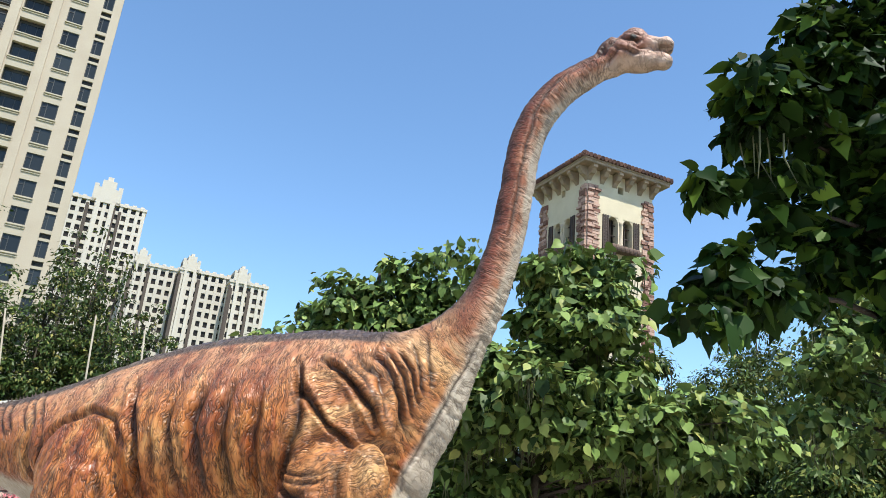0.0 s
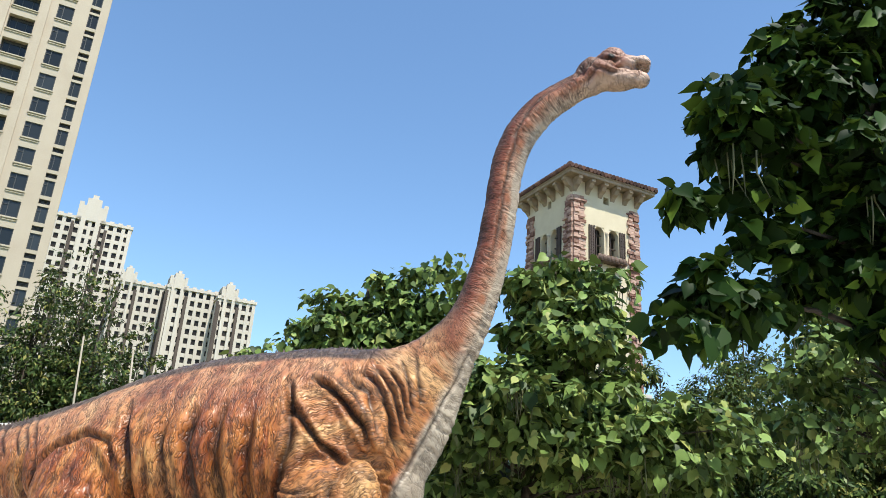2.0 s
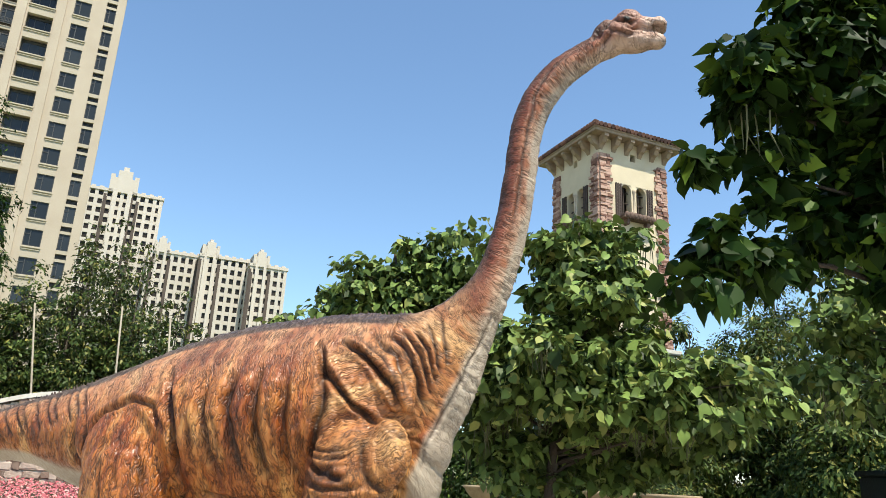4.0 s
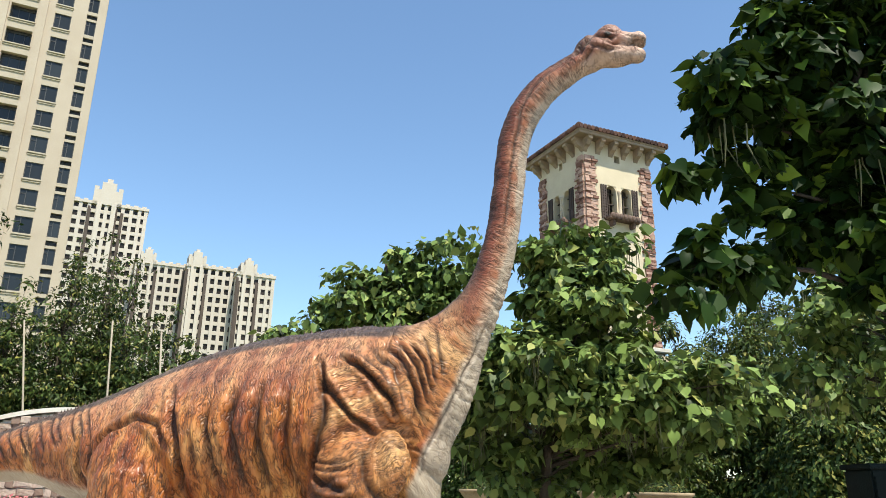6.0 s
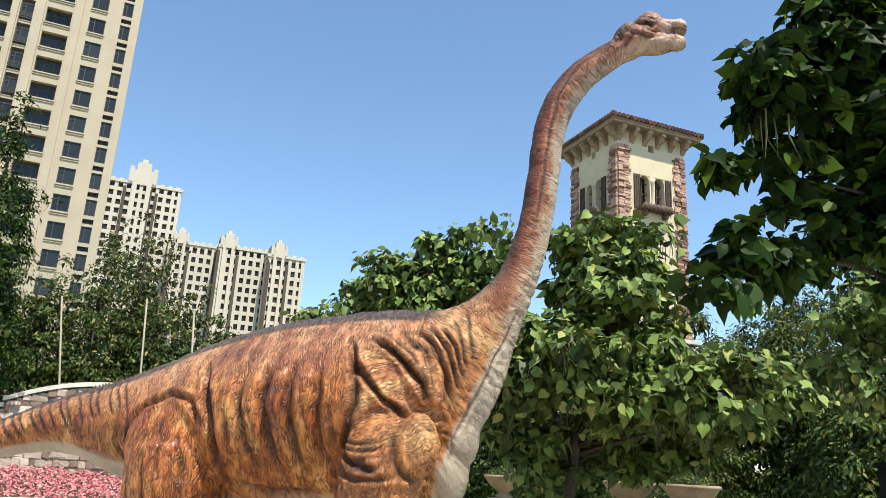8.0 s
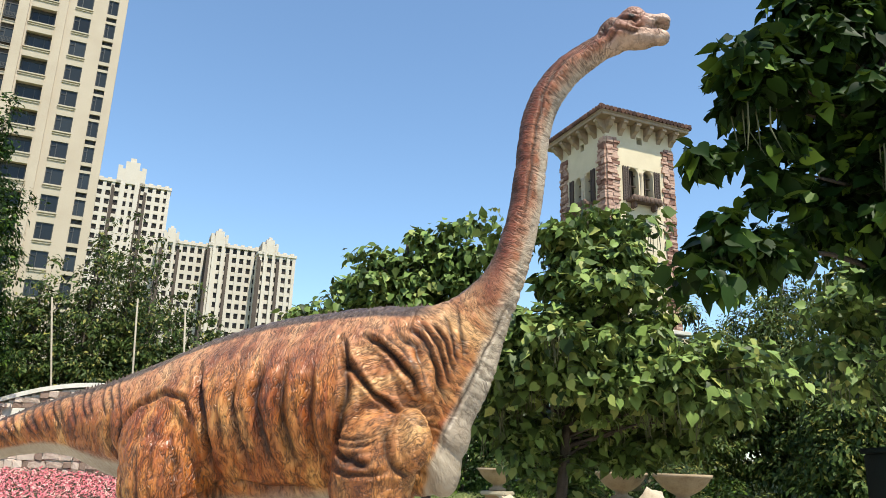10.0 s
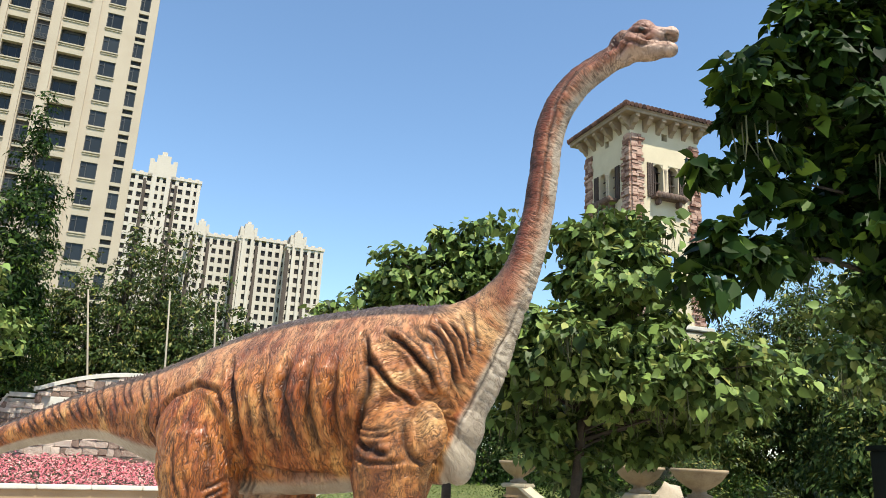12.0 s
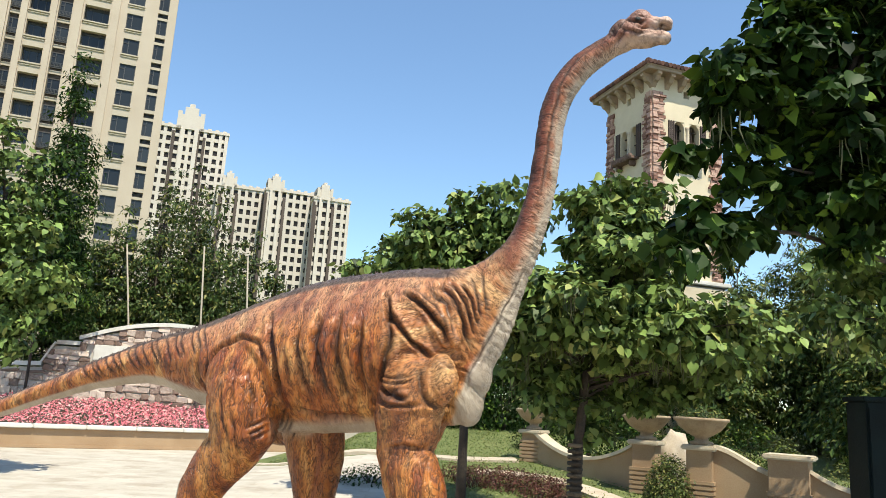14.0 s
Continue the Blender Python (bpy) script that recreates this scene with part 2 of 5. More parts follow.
# along, middle height, half height, half width
SPINE = [(-7.0, 0.78, 0.02, 0.02), (-6.2, 1.0, 0.06, 0.06), (-5.42, 1.27, 0.105, 0.10), (-4.62, 1.54, 0.128, 0.13), (-3.87, 1.77, 0.18, 0.18),
         (-3.2, 1.90, 0.275, 0.27), (-2.71, 1.89, 0.42, 0.38), (-2.27, 1.91, 0.555, 0.50), (-1.77, 1.95, 0.705, 0.60),
         (-1.27, 2.02, 0.765, 0.66), (-0.77, 2.08, 0.78, 0.68), (-0.29, 2.13, 0.77, 0.64), (0.0, 2.2, 0.70, 0.56)]
NECK = [(0.16, 2.33, 0.60, 0.46), (0.36, 2.56, 0.42, 0.33), (0.53, 2.82, 0.26, 0.235), (0.70, 3.10, 0.175, 0.175), (0.82, 3.42, 0.145, 0.15),
        (0.895, 3.74, 0.135, 0.135), (0.94, 4.06, 0.13, 0.125), (0.98, 4.38, 0.13, 0.12), (1.05, 4.62, 0.135, 0.115), (1.16, 4.80, 0.138, 0.11),
        (1.31, 4.955, 0.132, 0.105), (1.46, 5.055, 0.122, 0.10), (1.58, 5.12, 0.115, 0.10)]
LEAN = -0.10


def neck_side(s, z):
    """How far the neck swings to the near side."""
    return LEAN * max(0.0, z - 2.6)


def build_dinosaur():
    rows = SPINE + NECK
    # a smooth chain through the stations
    ctrl = np.array(rows)
    keys = np.concatenate([[0], np.cumsum(np.hypot(np.diff(ctrl[:, 0]), np.diff(ctrl[:, 1])))])
    fine = np.arange(0, keys[-1], 0.04)
    tang = np.gradient(ctrl, keys, axis=0)

    def hermite(q):
        i = np.clip(np.searchsorted(keys, q) - 1, 0, len(keys) - 2)
        h = keys[i + 1] - keys[i]
        u = ((q - keys[i]) / h)[:, None]
        h = h[:, None]
        return ((1 + 2 * u) * (1 - u) ** 2 * ctrl[i] + u * (1 - u) ** 2 * h * tang[i] + u * u * (3 - 2 * u) * ctrl[i + 1] + u * u * (u - 1) * h * tang[i + 1])

    chain = hermite(fine)
    way = np.gradient(chain[:, :2], axis=0)
    way /= np.linalg.norm(way, axis=1)[:, None]
    # rings stay upright on the trunk and turn with the neck
    upright = np.clip((chain[:, 0] + 0.1) / 0.8, 0, 1)
    tail = np.clip((-3.0 - chain[:, 0]) / 0.6, 0, 1)
    w = np.maximum(upright, tail)[:, None]
    up = np.stack([-way[:, 1], way[:, 0]], 1) * w + np.array([0.0, 1.0]) * (1 - w)
    up /= np.linalg.norm(up, axis=1)[:, None]
    reach = np.maximum(0, chain[:, 1] - 2.6)
    side0 = LEAN * reach
    chain[:, 1] -= 0.042 * reach
    bm = bmesh.new()
    n = 28
    rings = []
    for c, uvec, v0 in zip(chain, up, side0):
        ring = []
        for k in range(n):
            a = k * math.tau / n
            sy = math.sin(a)
            sx = math.cos(a) * (1.0 - 0.16 * max(sy, 0) ** 2 - 0.58 * max(-sy, 0) ** 1.7)
            ring.append(bm.verts.new((c[0] + uvec[0] * c[2] * sy, v0 + c[3] * sx, c[1] + uvec[1] * c[2] * sy)))
        rings.append(ring)
    for a, b in zip(rings, rings[1:]):
        for k in range(n):
            bm.faces.new((a[k], a[(k + 1) % n], b[(k + 1) % n], b[k]))
    bm.faces.new(rings[0][::-1])
    bm.faces.new(rings[-1])

    def blob(c, r, ry=0.0):
        m = Matrix.Translation(c) @ Matrix.Rotation(radians(ry), 4, "Y") @ Matrix.Diagonal((*r, 1))
        bmesh.ops.create_icosphere(bm, subdivisions=3, radius=1, matrix=m)

    # head: skull, crest, muzzle, lips, jaw, cheek
    hv = neck_side(1.7, 5.2)
    blob((1.68, hv, 5.10), (0.17, 0.115, 0.15), 12)
    blob((1.80, hv, 5.235), (0.115, 0.075, 0.10), 0)
    blob((1.92, hv, 5.165), (0.16, 0.095, 0.075), 4)
    blob((2.03, hv, 5.185), (0.062, 0.085, 0.052), 10)
    blob((1.84, hv, 5.03), (0.20, 0.092, 0.082), -2)
    blob((2.02, hv, 5.01), (0.062, 0.075, 0.045), -8)
    blob((1.60, hv * 0.96, 5.00), (0.15, 0.095, 0.095), -14)
    for e in (-1, 1):
        blob((1.77, hv + 0.085 * e, 5.20), (0.065, 0.04, 0.035), 25)
        blob((1.73, hv + 0.095 * e, 5.09), (0.09, 0.04, 0.07), 20)
    # limbs
    for sgn in (-1, 1):
        v = 0.38 * sgn
        if sgn < 0:
            tube(bm, [(-1.95, v * 0.8, 1.95), (-1.94, v, 1.67), (-1.91, v * 1.05, 1.42), (-1.89, v * 1.05, 1.24), (-2.00, v * 1.02, 1.07), (-2.17, v, 0.88), (-2.32, v, 0.65), (-2.36, v, 0.42), (-2.28, v, 0.16), (-2.22, v, 0.02)],
                 [0.14, 0.34, 0.35, 0.32, 0.275, 0.245, 0.215, 0.205, 0.25, 0.30], 22)
            blob((-2.20, v, 0.97), (0.19, 0.19, 0.15), -35)
            tube(bm, [(-0.06, v * 0.8, 2.1), (-0.10, v * 1.1, 1.85), (-0.17, v * 1.15, 1.62), (-0.20, v * 1.12, 1.45), (-0.20, v * 1.08, 1.30), (-0.22, v * 1.08, 1.18), (-0.15, v * 1.08, 1.02), (-0.08, v * 1.08, 0.84),
                      (-0.03, v * 1.08, 0.6), (0.0, v * 1.08, 0.28), (0.03, v * 1.08, 0.02)],
                 [0.12, 0.28, 0.315, 0.30, 0.275, 0.245, 0.265, 0.27, 0.24, 0.23, 0.28], 22)
        else:
            tube(bm, [(-1.8, v * 0.8, 1.95), (-1.7, v, 1.6), (-1.54, v * 1.05, 1.25), (-1.49, v * 1.05, 0.95), (-1.47, v, 0.62), (-1.46, v, 0.3), (-1.42, v, 0.02)],
                 [0.14, 0.34, 0.33, 0.29, 0.215, 0.215, 0.28], 22)
            tube(bm, [(-0.2, v * 0.8, 2.1), (-0.28, v * 1.1, 1.7), (-0.40, v * 1.1, 1.4), (-0.47, v * 1.08, 1.1), (-0.46, v * 1.08, 0.8), (-0.44, v * 1.08, 0.3), (-0.40, v * 1.08, 0.02)],
                 [0.12, 0.28, 0.26, 0.22, 0.20, 0.20, 0.26], 22)
        blob((-1.94, v * 1.0, 1.74), (0.39, 0.29, 0.40), 6)
        blob((-1.93, v * 1.05, 1.42), (0.34, 0.27, 0.34), 4)
        blob((0.135, v * 1.36, 1.82), (0.14, 0.15, 0.23), 0)
        blob((-0.14, v * 1.12, 1.80), (0.30, 0.25, 0.28), 0)
        blob((0.02, v * 1.15, 2.36), (0.13, 0.13, 0.34), -42)
        blob((-0.20, v * 1.22, 2.26), (0.14, 0.13, 0.36), -42)
    # chest keel
    blob((0.17, 0, 1.76), (0.19, 0.26, 0.36), -18)
    blob((0.07, 0, 1.61), (0.17, 0.24, 0.20), -10)
    blob((0.22, 0, 1.99), (0.20, 0.27, 0.32), -26)
    raw = new("raw", mesh_of(bm, "raw", M_STUCCO))
    rem = raw.modifiers.new("remesh", "REMESH")
    rem.mode, rem.voxel_size = "VOXEL", 0.0145
    sm = raw.modifiers.new("smooth", "SMOOTH")
    sm.factor, sm.iterations = 0.5, 20
    dg = bpy.context.evaluated_depsgraph_get()
    me = bpy.data.meshes.new_from_object(raw.evaluated_get(dg))
    bpy.data.objects.remove(raw)
    nv = len(me.vertices)
    co = np.empty(nv * 3, np.float32)
    me.vertices.foreach_get("co", co)
    co = co.reshape(-1, 3).astype(float)
    no = np.empty(nv * 3, np.float32)
    me.vertices.foreach_get("normal", no)
    no = no.reshape(-1, 3).astype(float)
    # nearest place on the chain
    near = np.empty(nv, int)
    for a in range(0, nv, 8000):
        b = co[a:a + 8000]
        near[a:a + 8000] = np.argmin((b[:, None, 0] - chain[None, :, 0]) ** 2 + (b[:, None, 2] - chain[None, :, 1]) ** 2, axis=1)
    rel = np.stack([co[:, 0] - chain[near, 0], co[:, 2] - chain[near, 1]], 1)
    d = (rel * up[near]).sum(1) / chain[near, 2]
    arc = fine[near] + (rel * way[near]).sum(1)
    arc = np.where(fine[near] < fine[-1] - 0.1, arc, fine[-1] + 0.5 * (co[:, 0] - chain[-1, 0]))
    s, v, z = co.T
    trunk = s < 0.05
    cs = chain[:, 0]
    body = slice(0, int(np.argmax(cs > 0.1)))
    zc, zh = np.interp(s, cs[body], chain[body, 1]), np.interp(s, cs[body], chain[body, 2])
    d = np.where(trunk, (z - zc) / zh, d)
    arc = np.where(trunk, np.interp(s, cs[body], fine[body]), arc)
    ridge_top = zc + zh
    flank = np.clip(np.abs(no[:, 1]) * 1.6, 0, 1)
    crease = np.zeros(nv)
    push = np.zeros(nv)
    fold_dark = np.zeros(nv)

    wob = np.array([(noise.noise(Vector((x * 6, y * 3, h * 6))), noise.noise(Vector((x * 6 + 9, y * 3, h * 6 + 4)))) for x, y, h in co])

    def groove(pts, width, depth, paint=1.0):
        """A fold in the skin along a line of (along, height) places, on both flanks, pressed in and coloured dark."""
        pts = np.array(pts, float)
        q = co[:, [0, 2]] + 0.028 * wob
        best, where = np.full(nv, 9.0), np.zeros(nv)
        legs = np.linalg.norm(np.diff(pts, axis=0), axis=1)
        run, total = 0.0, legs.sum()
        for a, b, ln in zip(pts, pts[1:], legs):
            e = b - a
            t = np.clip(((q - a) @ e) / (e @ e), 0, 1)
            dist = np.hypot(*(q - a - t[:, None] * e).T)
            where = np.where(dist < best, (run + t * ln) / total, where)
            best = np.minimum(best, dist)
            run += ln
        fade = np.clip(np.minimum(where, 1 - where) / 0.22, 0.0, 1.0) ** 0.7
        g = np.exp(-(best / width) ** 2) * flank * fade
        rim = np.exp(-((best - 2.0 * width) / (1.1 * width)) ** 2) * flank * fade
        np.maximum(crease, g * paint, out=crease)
        np.maximum(fold_dark, np.exp(-(best / (2.1 * width + 0.006)) ** 2) * flank * fade * paint, out=fold_dark)
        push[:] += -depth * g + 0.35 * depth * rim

    # ribs: swollen ridges between broad hollows
    ribz = np.clip((z - 1.55) / 0.25, 0, 1) * np.clip((2.45 - z) / 0.25, 0, 1) * np.clip((s + 1.5) / 0.15, 0, 1) * np.clip((-0.42 - s) / 0.1, 0, 1) * flank
    push += 0.017 * ribz * np.cos((s + 0.755 - 0.04 * (z - 2.0)) * math.tau / 0.212)
    # hollows coloured dark, partly in place of the shadow between the ribs
    for k, (x0, top) in enumerate(((-0.64, 2.36), (-0.87, 2.40), (-1.07, 2.36), (-1.29, 2.24))):
        groove([(x0, top), (x0 + 0.01, 2.05), (x0 + 0.03 + 0.02 * k, 1.76), (x0 + 0.12, 1.56)], 0.036, 0.042, (0.62, 0.85, 0.95, 0.8)[k])
    for x0, z0, z1 in ((-0.76, 2.2, 1.85), (-0.97, 2.3, 1.72), (-1.18, 2.15, 1.7), (-1.40, 2.25, 1.66), (-0.54, 2.1, 1.75), (-1.0, 1.9, 1.6), (-1.24, 1.9, 1.62)):
        groove([(x0, z0), (x0 + 0.03, (z0 + z1) / 2), (x0 + 0.06, z1)], 0.012, 0.012, 0.55)
    # wrinkles of the thigh and of the fold at the knee
    for x0, z0, dx in ((-2.18, 1.9, -0.02), (-2.05, 1.95, 0.02), (-1.92, 1.9, 0.05), (-1.78, 1.85, 0.06), (-2.1, 1.5, 0.0), (-1.95, 1.55, 0.04), (-2.0, 1.75, 0.03), (-1.7, 1.7, 0.02), (-1.85, 1.45, 0.04)):
        groove([(x0, z0), (x0 + dx, z0 - 0.2), (x0 + 2.2 * dx, z0 - 0.42)], 0.015, 0.016, 0.6)
    for k in range(3):
        groove([(-1.70 + 0.02 * k, 1.28 - 0.05 * k), (-1.60, 1.35 - 0.06 * k), (-1.48, 1.50 - 0.06 * k)], 0.013, 0.022, 0.85)
    for k in range(5):
        groove([(-0.44, 1.84 - 0.06 * k), (-0.26, 1.80 - 0.055 * k), (-0.06, 1.84 - 0.06 * k)], 0.013, 0.014, 0.6)
    groove([(-0.43, 1.74), (-0.36, 1.70), (-0.23, 1.66), (-0.07, 1.62)], 0.024, 0.045, 0.95)
    groove([(-0.50, 2.60), (-0.40, 2.44), (-0.33, 2.22), (-0.38, 2.0), (-0.44, 1.66)], 0.026, 0.05, 0.9)
    groove([(-0.32, 2.60), (-0.15, 2.51), (0.0, 2.40), (0.14, 2.26), (0.20, 2.06)], 0.024, 0.075, 1.0)
    groove([(-0.46, 2.52), (-0.38, 2.40), (-0.27, 2.26), (-0.14, 2.13), (0.07, 1.98)], 0.021, 0.06, 0.95)
    for top_s, top_h, ms, mh, es, eh, wd, dp in ((-0.08, 2.66, 0.12, 2.50, 0.26, 2.20, 0.016, 0.026), (0.04, 2.68, 0.21, 2.50, 0.32, 2.22, 0.018, 0.034), (0.14, 2.70, 0.27, 2.52, 0.36, 2.28, 0.020, 0.038),
                                                 (0.23, 2.73, 0.32, 2.56, 0.39, 2.36, 0.019, 0.034), (0.32, 2.77, 0.37, 2.60, 0.42, 2.42, 0.016, 0.024), (0.40, 2.82, 0.43, 2.66, 0.46, 2.50, 0.013, 0.016),
                                                 (-0.14, 2.60, 0.05, 2.48, 0.18, 2.30, 0.012, 0.012), (0.10, 2.62, 0.24, 2.42, 0.33, 2.14, 0.011, 0.012)):
        groove([(top_s - 0.05, top_h + 0.03), (ms, mh), (es, eh - 0.05)], wd * 0.85, dp, 0.95)
    for k in range(4):
        groove([(0.04 + 0.05 * k, 2.02 - 0.02 * k), (0.11 + 0.05 * k, 1.98 - 0.02 * k), (0.24 + 0.03 * k, 2.02 - 0.05 * k)], 0.010, 0.010, 0.4)
    groove([(0.03, 1.96), (-0.01, 1.84), (0.00, 1.70), (0.07, 1.60), (0.17, 1.57)], 0.024, 0.035, 0.8)
    groove([(-1.70, 2.40), (-1.61, 2.21), (-1.54, 2.04), (-1.48, 1.80), (-1.50, 1.5)], 0.028, 0.06, 0.9)
    groove([(-2.32, 1.86), (-2.18, 2.05), (-1.93, 2.12), (-1.70, 2.06), (-1.53, 1.88)], 0.024, 0.04, 0.45)
    groove([(-2.36, 2.02), (-2.33, 1.72), (-2.22, 1.45), (-2.14, 1.20)], 0.026, 0.045)
    groove([(-2.50, 2.00), (-2.46, 1.75), (-2.36, 1.5)], 0.02, 0.03, 0.8)
    groove([(-0.46, 1.58), (-0.44, 1.30), (-0.38, 1.0)], 0.016, 0.02, 0.7)
    groove([(-0.46, 1.62), (-0.30, 1.60), (-0.12, 1.58), (0.04, 1.60)], 0.02, 0.03, 0.6)
    groove([(-0.30, 1.20), (-0.14, 1.24), (0.02, 1.20)], 0.018, 0.02, 0.5)
    groove([(-1.45, 1.5), (-1.1, 1.42), (-0.75, 1.46)], 0.03, 0.03, 0.5)
    for k in range(17):
        x0 = -4.3 + 0.105 * k + 0.03 * math.sin(k * 2.3)
        groove([(x0, 1.90 + 0.028 * k), (x0 + 0.10, 1.79 + 0.026 * k), (x0 + 0.28, 1.64 + 0.022 * k)], 0.016, 0.016, 0.9)
    # mouth, eye folds and cheek; the open mouth's dark gap is put into colour
    for line, wd, dp, pt in (([(2.20, 5.095), (2.08, 5.10), (2.02, 5.105), (1.96, 5.12)], 0.024, 0.07, 1.0),
                             ([(1.62, 5.15), (1.68, 5.08), (1.78, 5.05), (1.88, 5.06)], 0.013, 0.02, 0.8),
                             ([(1.66, 5.22), (1.72, 5.17), (1.80, 5.15), (1.87, 5.18)], 0.014, 0.022, 0.9),
                             ([(1.70, 5.27), (1.76, 5.235), (1.84, 5.22), (1.90, 5.20)], 0.011, 0.016, 0.7),
                             ([(1.55, 5.03), (1.60, 5.10), (1.65, 5.17), (1.68, 5.25)], 0.017, 0.024, 0.85),
                             ([(1.50, 5.02), (1.56, 5.09), (1.60, 5.16)], 0.012, 0.016, 0.7),
                             ([(1.60, 4.99), (1.66, 5.05), (1.69, 5.11)], 0.012, 0.016, 0.7),
                             ([(1.74, 5.12), (1.80, 5.10), (1.88, 5.11)], 0.010, 0.014, 0.7),
                             ([(1.92, 5.17), (1.97, 5.15), (2.03, 5.14)], 0.010, 0.010, 0.5)):
        groove(line, wd, dp, pt)
    groove([(1.52, 5.06), (1.44, 4.99), (1.29, 4.90), (1.16, 4.78), (1.06, 4.58), (1.01, 4.34), (0.97, 4.0), (0.93, 3.7), (0.86, 3.4)], 0.013, 0.014, 0.85)
    groove([(0.78, 2.95), (0.65, 2.60), (0.53, 2.37), (0.41, 2.13), (0.30, 1.88), (0.24, 1.65)], 0.010, 0.012, 0.6)
    # skin lumps and wrinkles that ring the neck and stripe the flanks
    lump = np.array([noise.noise(Vector((x * 5, y * 5, h * 5))) for x, y, h in co])
    wr = np.array([noise.noise(Vector((p * 22 + 0.5 * e, q * 1.6, h * 0.6))) for p, q, h, e in zip(arc, d, v, lump * 3)])
    bare = np.clip((-d - 0.55) / 0.2, 0, 1) * (s < -0.4)
    push += 0.010 * lump + 0.0075 * (1 - 0.85 * bare) * (1 - 0.45 * np.clip((z - 2.9) / 0.4, 0, 1)) * (1 - np.abs(wr) * 2.2)
    co += no * push[:, None]
    me.vertices.foreach_set("co", co.astype(np.float32).ravel())

    def step(x, a, b):
        t = np.clip((x - a) / (b - a), 0, 1)
        return t * t * (3 - 2 * t)

    neckish = step(s, 0.15, 0.5) * step(z, 1.5, 2.0)
    nape = step(s, 0.34, 0.72) * step(z, 2.45, 2.95)
    headish = step(s, 1.56, 1.66) * step(z, 4.8, 4.9)
    belly = step(-d, 0.78, 0.92) * step(-no[:, 2], -0.1, 0.35) * (np.abs(v) < 0.46) * (s < -0.3) * step(z, 1.12, 1.3)
    throat = step(-d + 0.25 * lump, 0.56, 0.74)
    high = step(z, 2.75, 3.05) * neckish
    front = step(s - 0.235 - 0.42 * (z - 1.75) + 0.05 * lump, -0.03, 0.04) * step(z, 1.25, 1.4) * (s > -0.02) * (1 - step(np.abs(v), 0.30, 0.38) * (z < 2.0))
    under = np.maximum(belly * (1 - neckish), front) * (1 - high) + throat * high * (1 - 0.65 * step(s, 1.2, 1.6))
    under = np.where(s < -2.45, step(-d, 0.52, 0.70), under)
    under = under * (1 - headish) + headish * step(-(z - 5.05), 0.0, 0.05) * 0.4
    back = step((z - ridge_top) / np.clip(zh / 0.5, 0.2, 1.0) + 0.012 * lump, -0.15, -0.11) * step(-s, -0.3, 0.0) + step(d, 0.80, 0.93) * step(s, -0.1, 0.1) * (1 - step(s, 0.5, 0.8)) * neckish + step(d, 0.35, 0.8) * neckish * (1 - headish) * 0.45
    eye = np.exp(-(((s - 1.79) / 0.026) ** 2 + ((z - 5.185) / 0.017) ** 2)) * (np.abs(v - hv) > 0.03)
    # where the elbow bulge's upper front catches the sun
    elbow_lit = np.exp(-(((s - 0.16) / 0.12) ** 2 + ((z - 1.92) / 0.17) ** 2)) * step(np.abs(v), 0.4, 0.5)
    muzzle = step(s, 1.86, 1.97) * headish * step(z, 5.10, 5.14)
    shoulder = step(s, -0.46, -0.36) * (1 - step(s, 0.20, 0.34)) * (0.35 + 0.65 * step(z, 1.60, 2.05)) * step(z, 1.0, 1.15) * (1 - step(z, 2.42, 2.6)) * step(np.abs(v), 0.28, 0.40)
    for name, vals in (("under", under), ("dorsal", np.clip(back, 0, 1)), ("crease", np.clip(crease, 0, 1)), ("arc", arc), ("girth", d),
                       ("eye", np.clip(eye * 2.2, 0, 1)), ("shoulder", shoulder), ("head", headish), ("muzzle", muzzle), ("elbow_lit", elbow_lit), ("fold_dark", fold_dark), ("neck", nape), ("chest", neckish), ("fan", step(s, -0.3, 0.0) * step(z, 1.95, 2.2))):
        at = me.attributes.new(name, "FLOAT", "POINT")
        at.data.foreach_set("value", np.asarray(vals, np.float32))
    # a low crest of spines along the back
    bc = bmesh.new()
    bc.from_mesh(me)
    lay = bc.verts.layers.float["dorsal"]
    rc = random.Random(5)
    top_s = np.arange(-5.6, 0.42, 0.035)
    top_z = np.interp(top_s, cs[body], chain[body, 1] + chain[body, 2])
    for a, h in zip(top_s, top_z):
        a += rc.uniform(-0.01, 0.01)
        if a > 0.1:
            continue
        tall = rc.uniform(0.018, 0.04)
        q = [bc.verts.new(p) for p in ((a - 0.022, -0.012, h - 0.03), (a + 0.022, -0.012, h - 0.03), (a + 0.022, 0.012, h - 0.03), (a - 0.022, 0.012, h - 0.03), (a - 0.012, 0, h + tall))]
        for f in ((0, 1, 4), (1, 2, 4), (2, 3, 4), (3, 0, 4)):
            bc.faces.new([q[i] for i in f])
        for w_ in q:
            w_[lay] = 1.0
    bc.to_mesh(me)
    bc.free()
    me.materials.clear()
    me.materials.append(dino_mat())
    me.shade_smooth()
    ob = new("dinosaur_statue", me)
    ob.matrix_world = DINO
    tagged(ob, "orange brown long-necked dinosaur statue with pale belly", "statue")


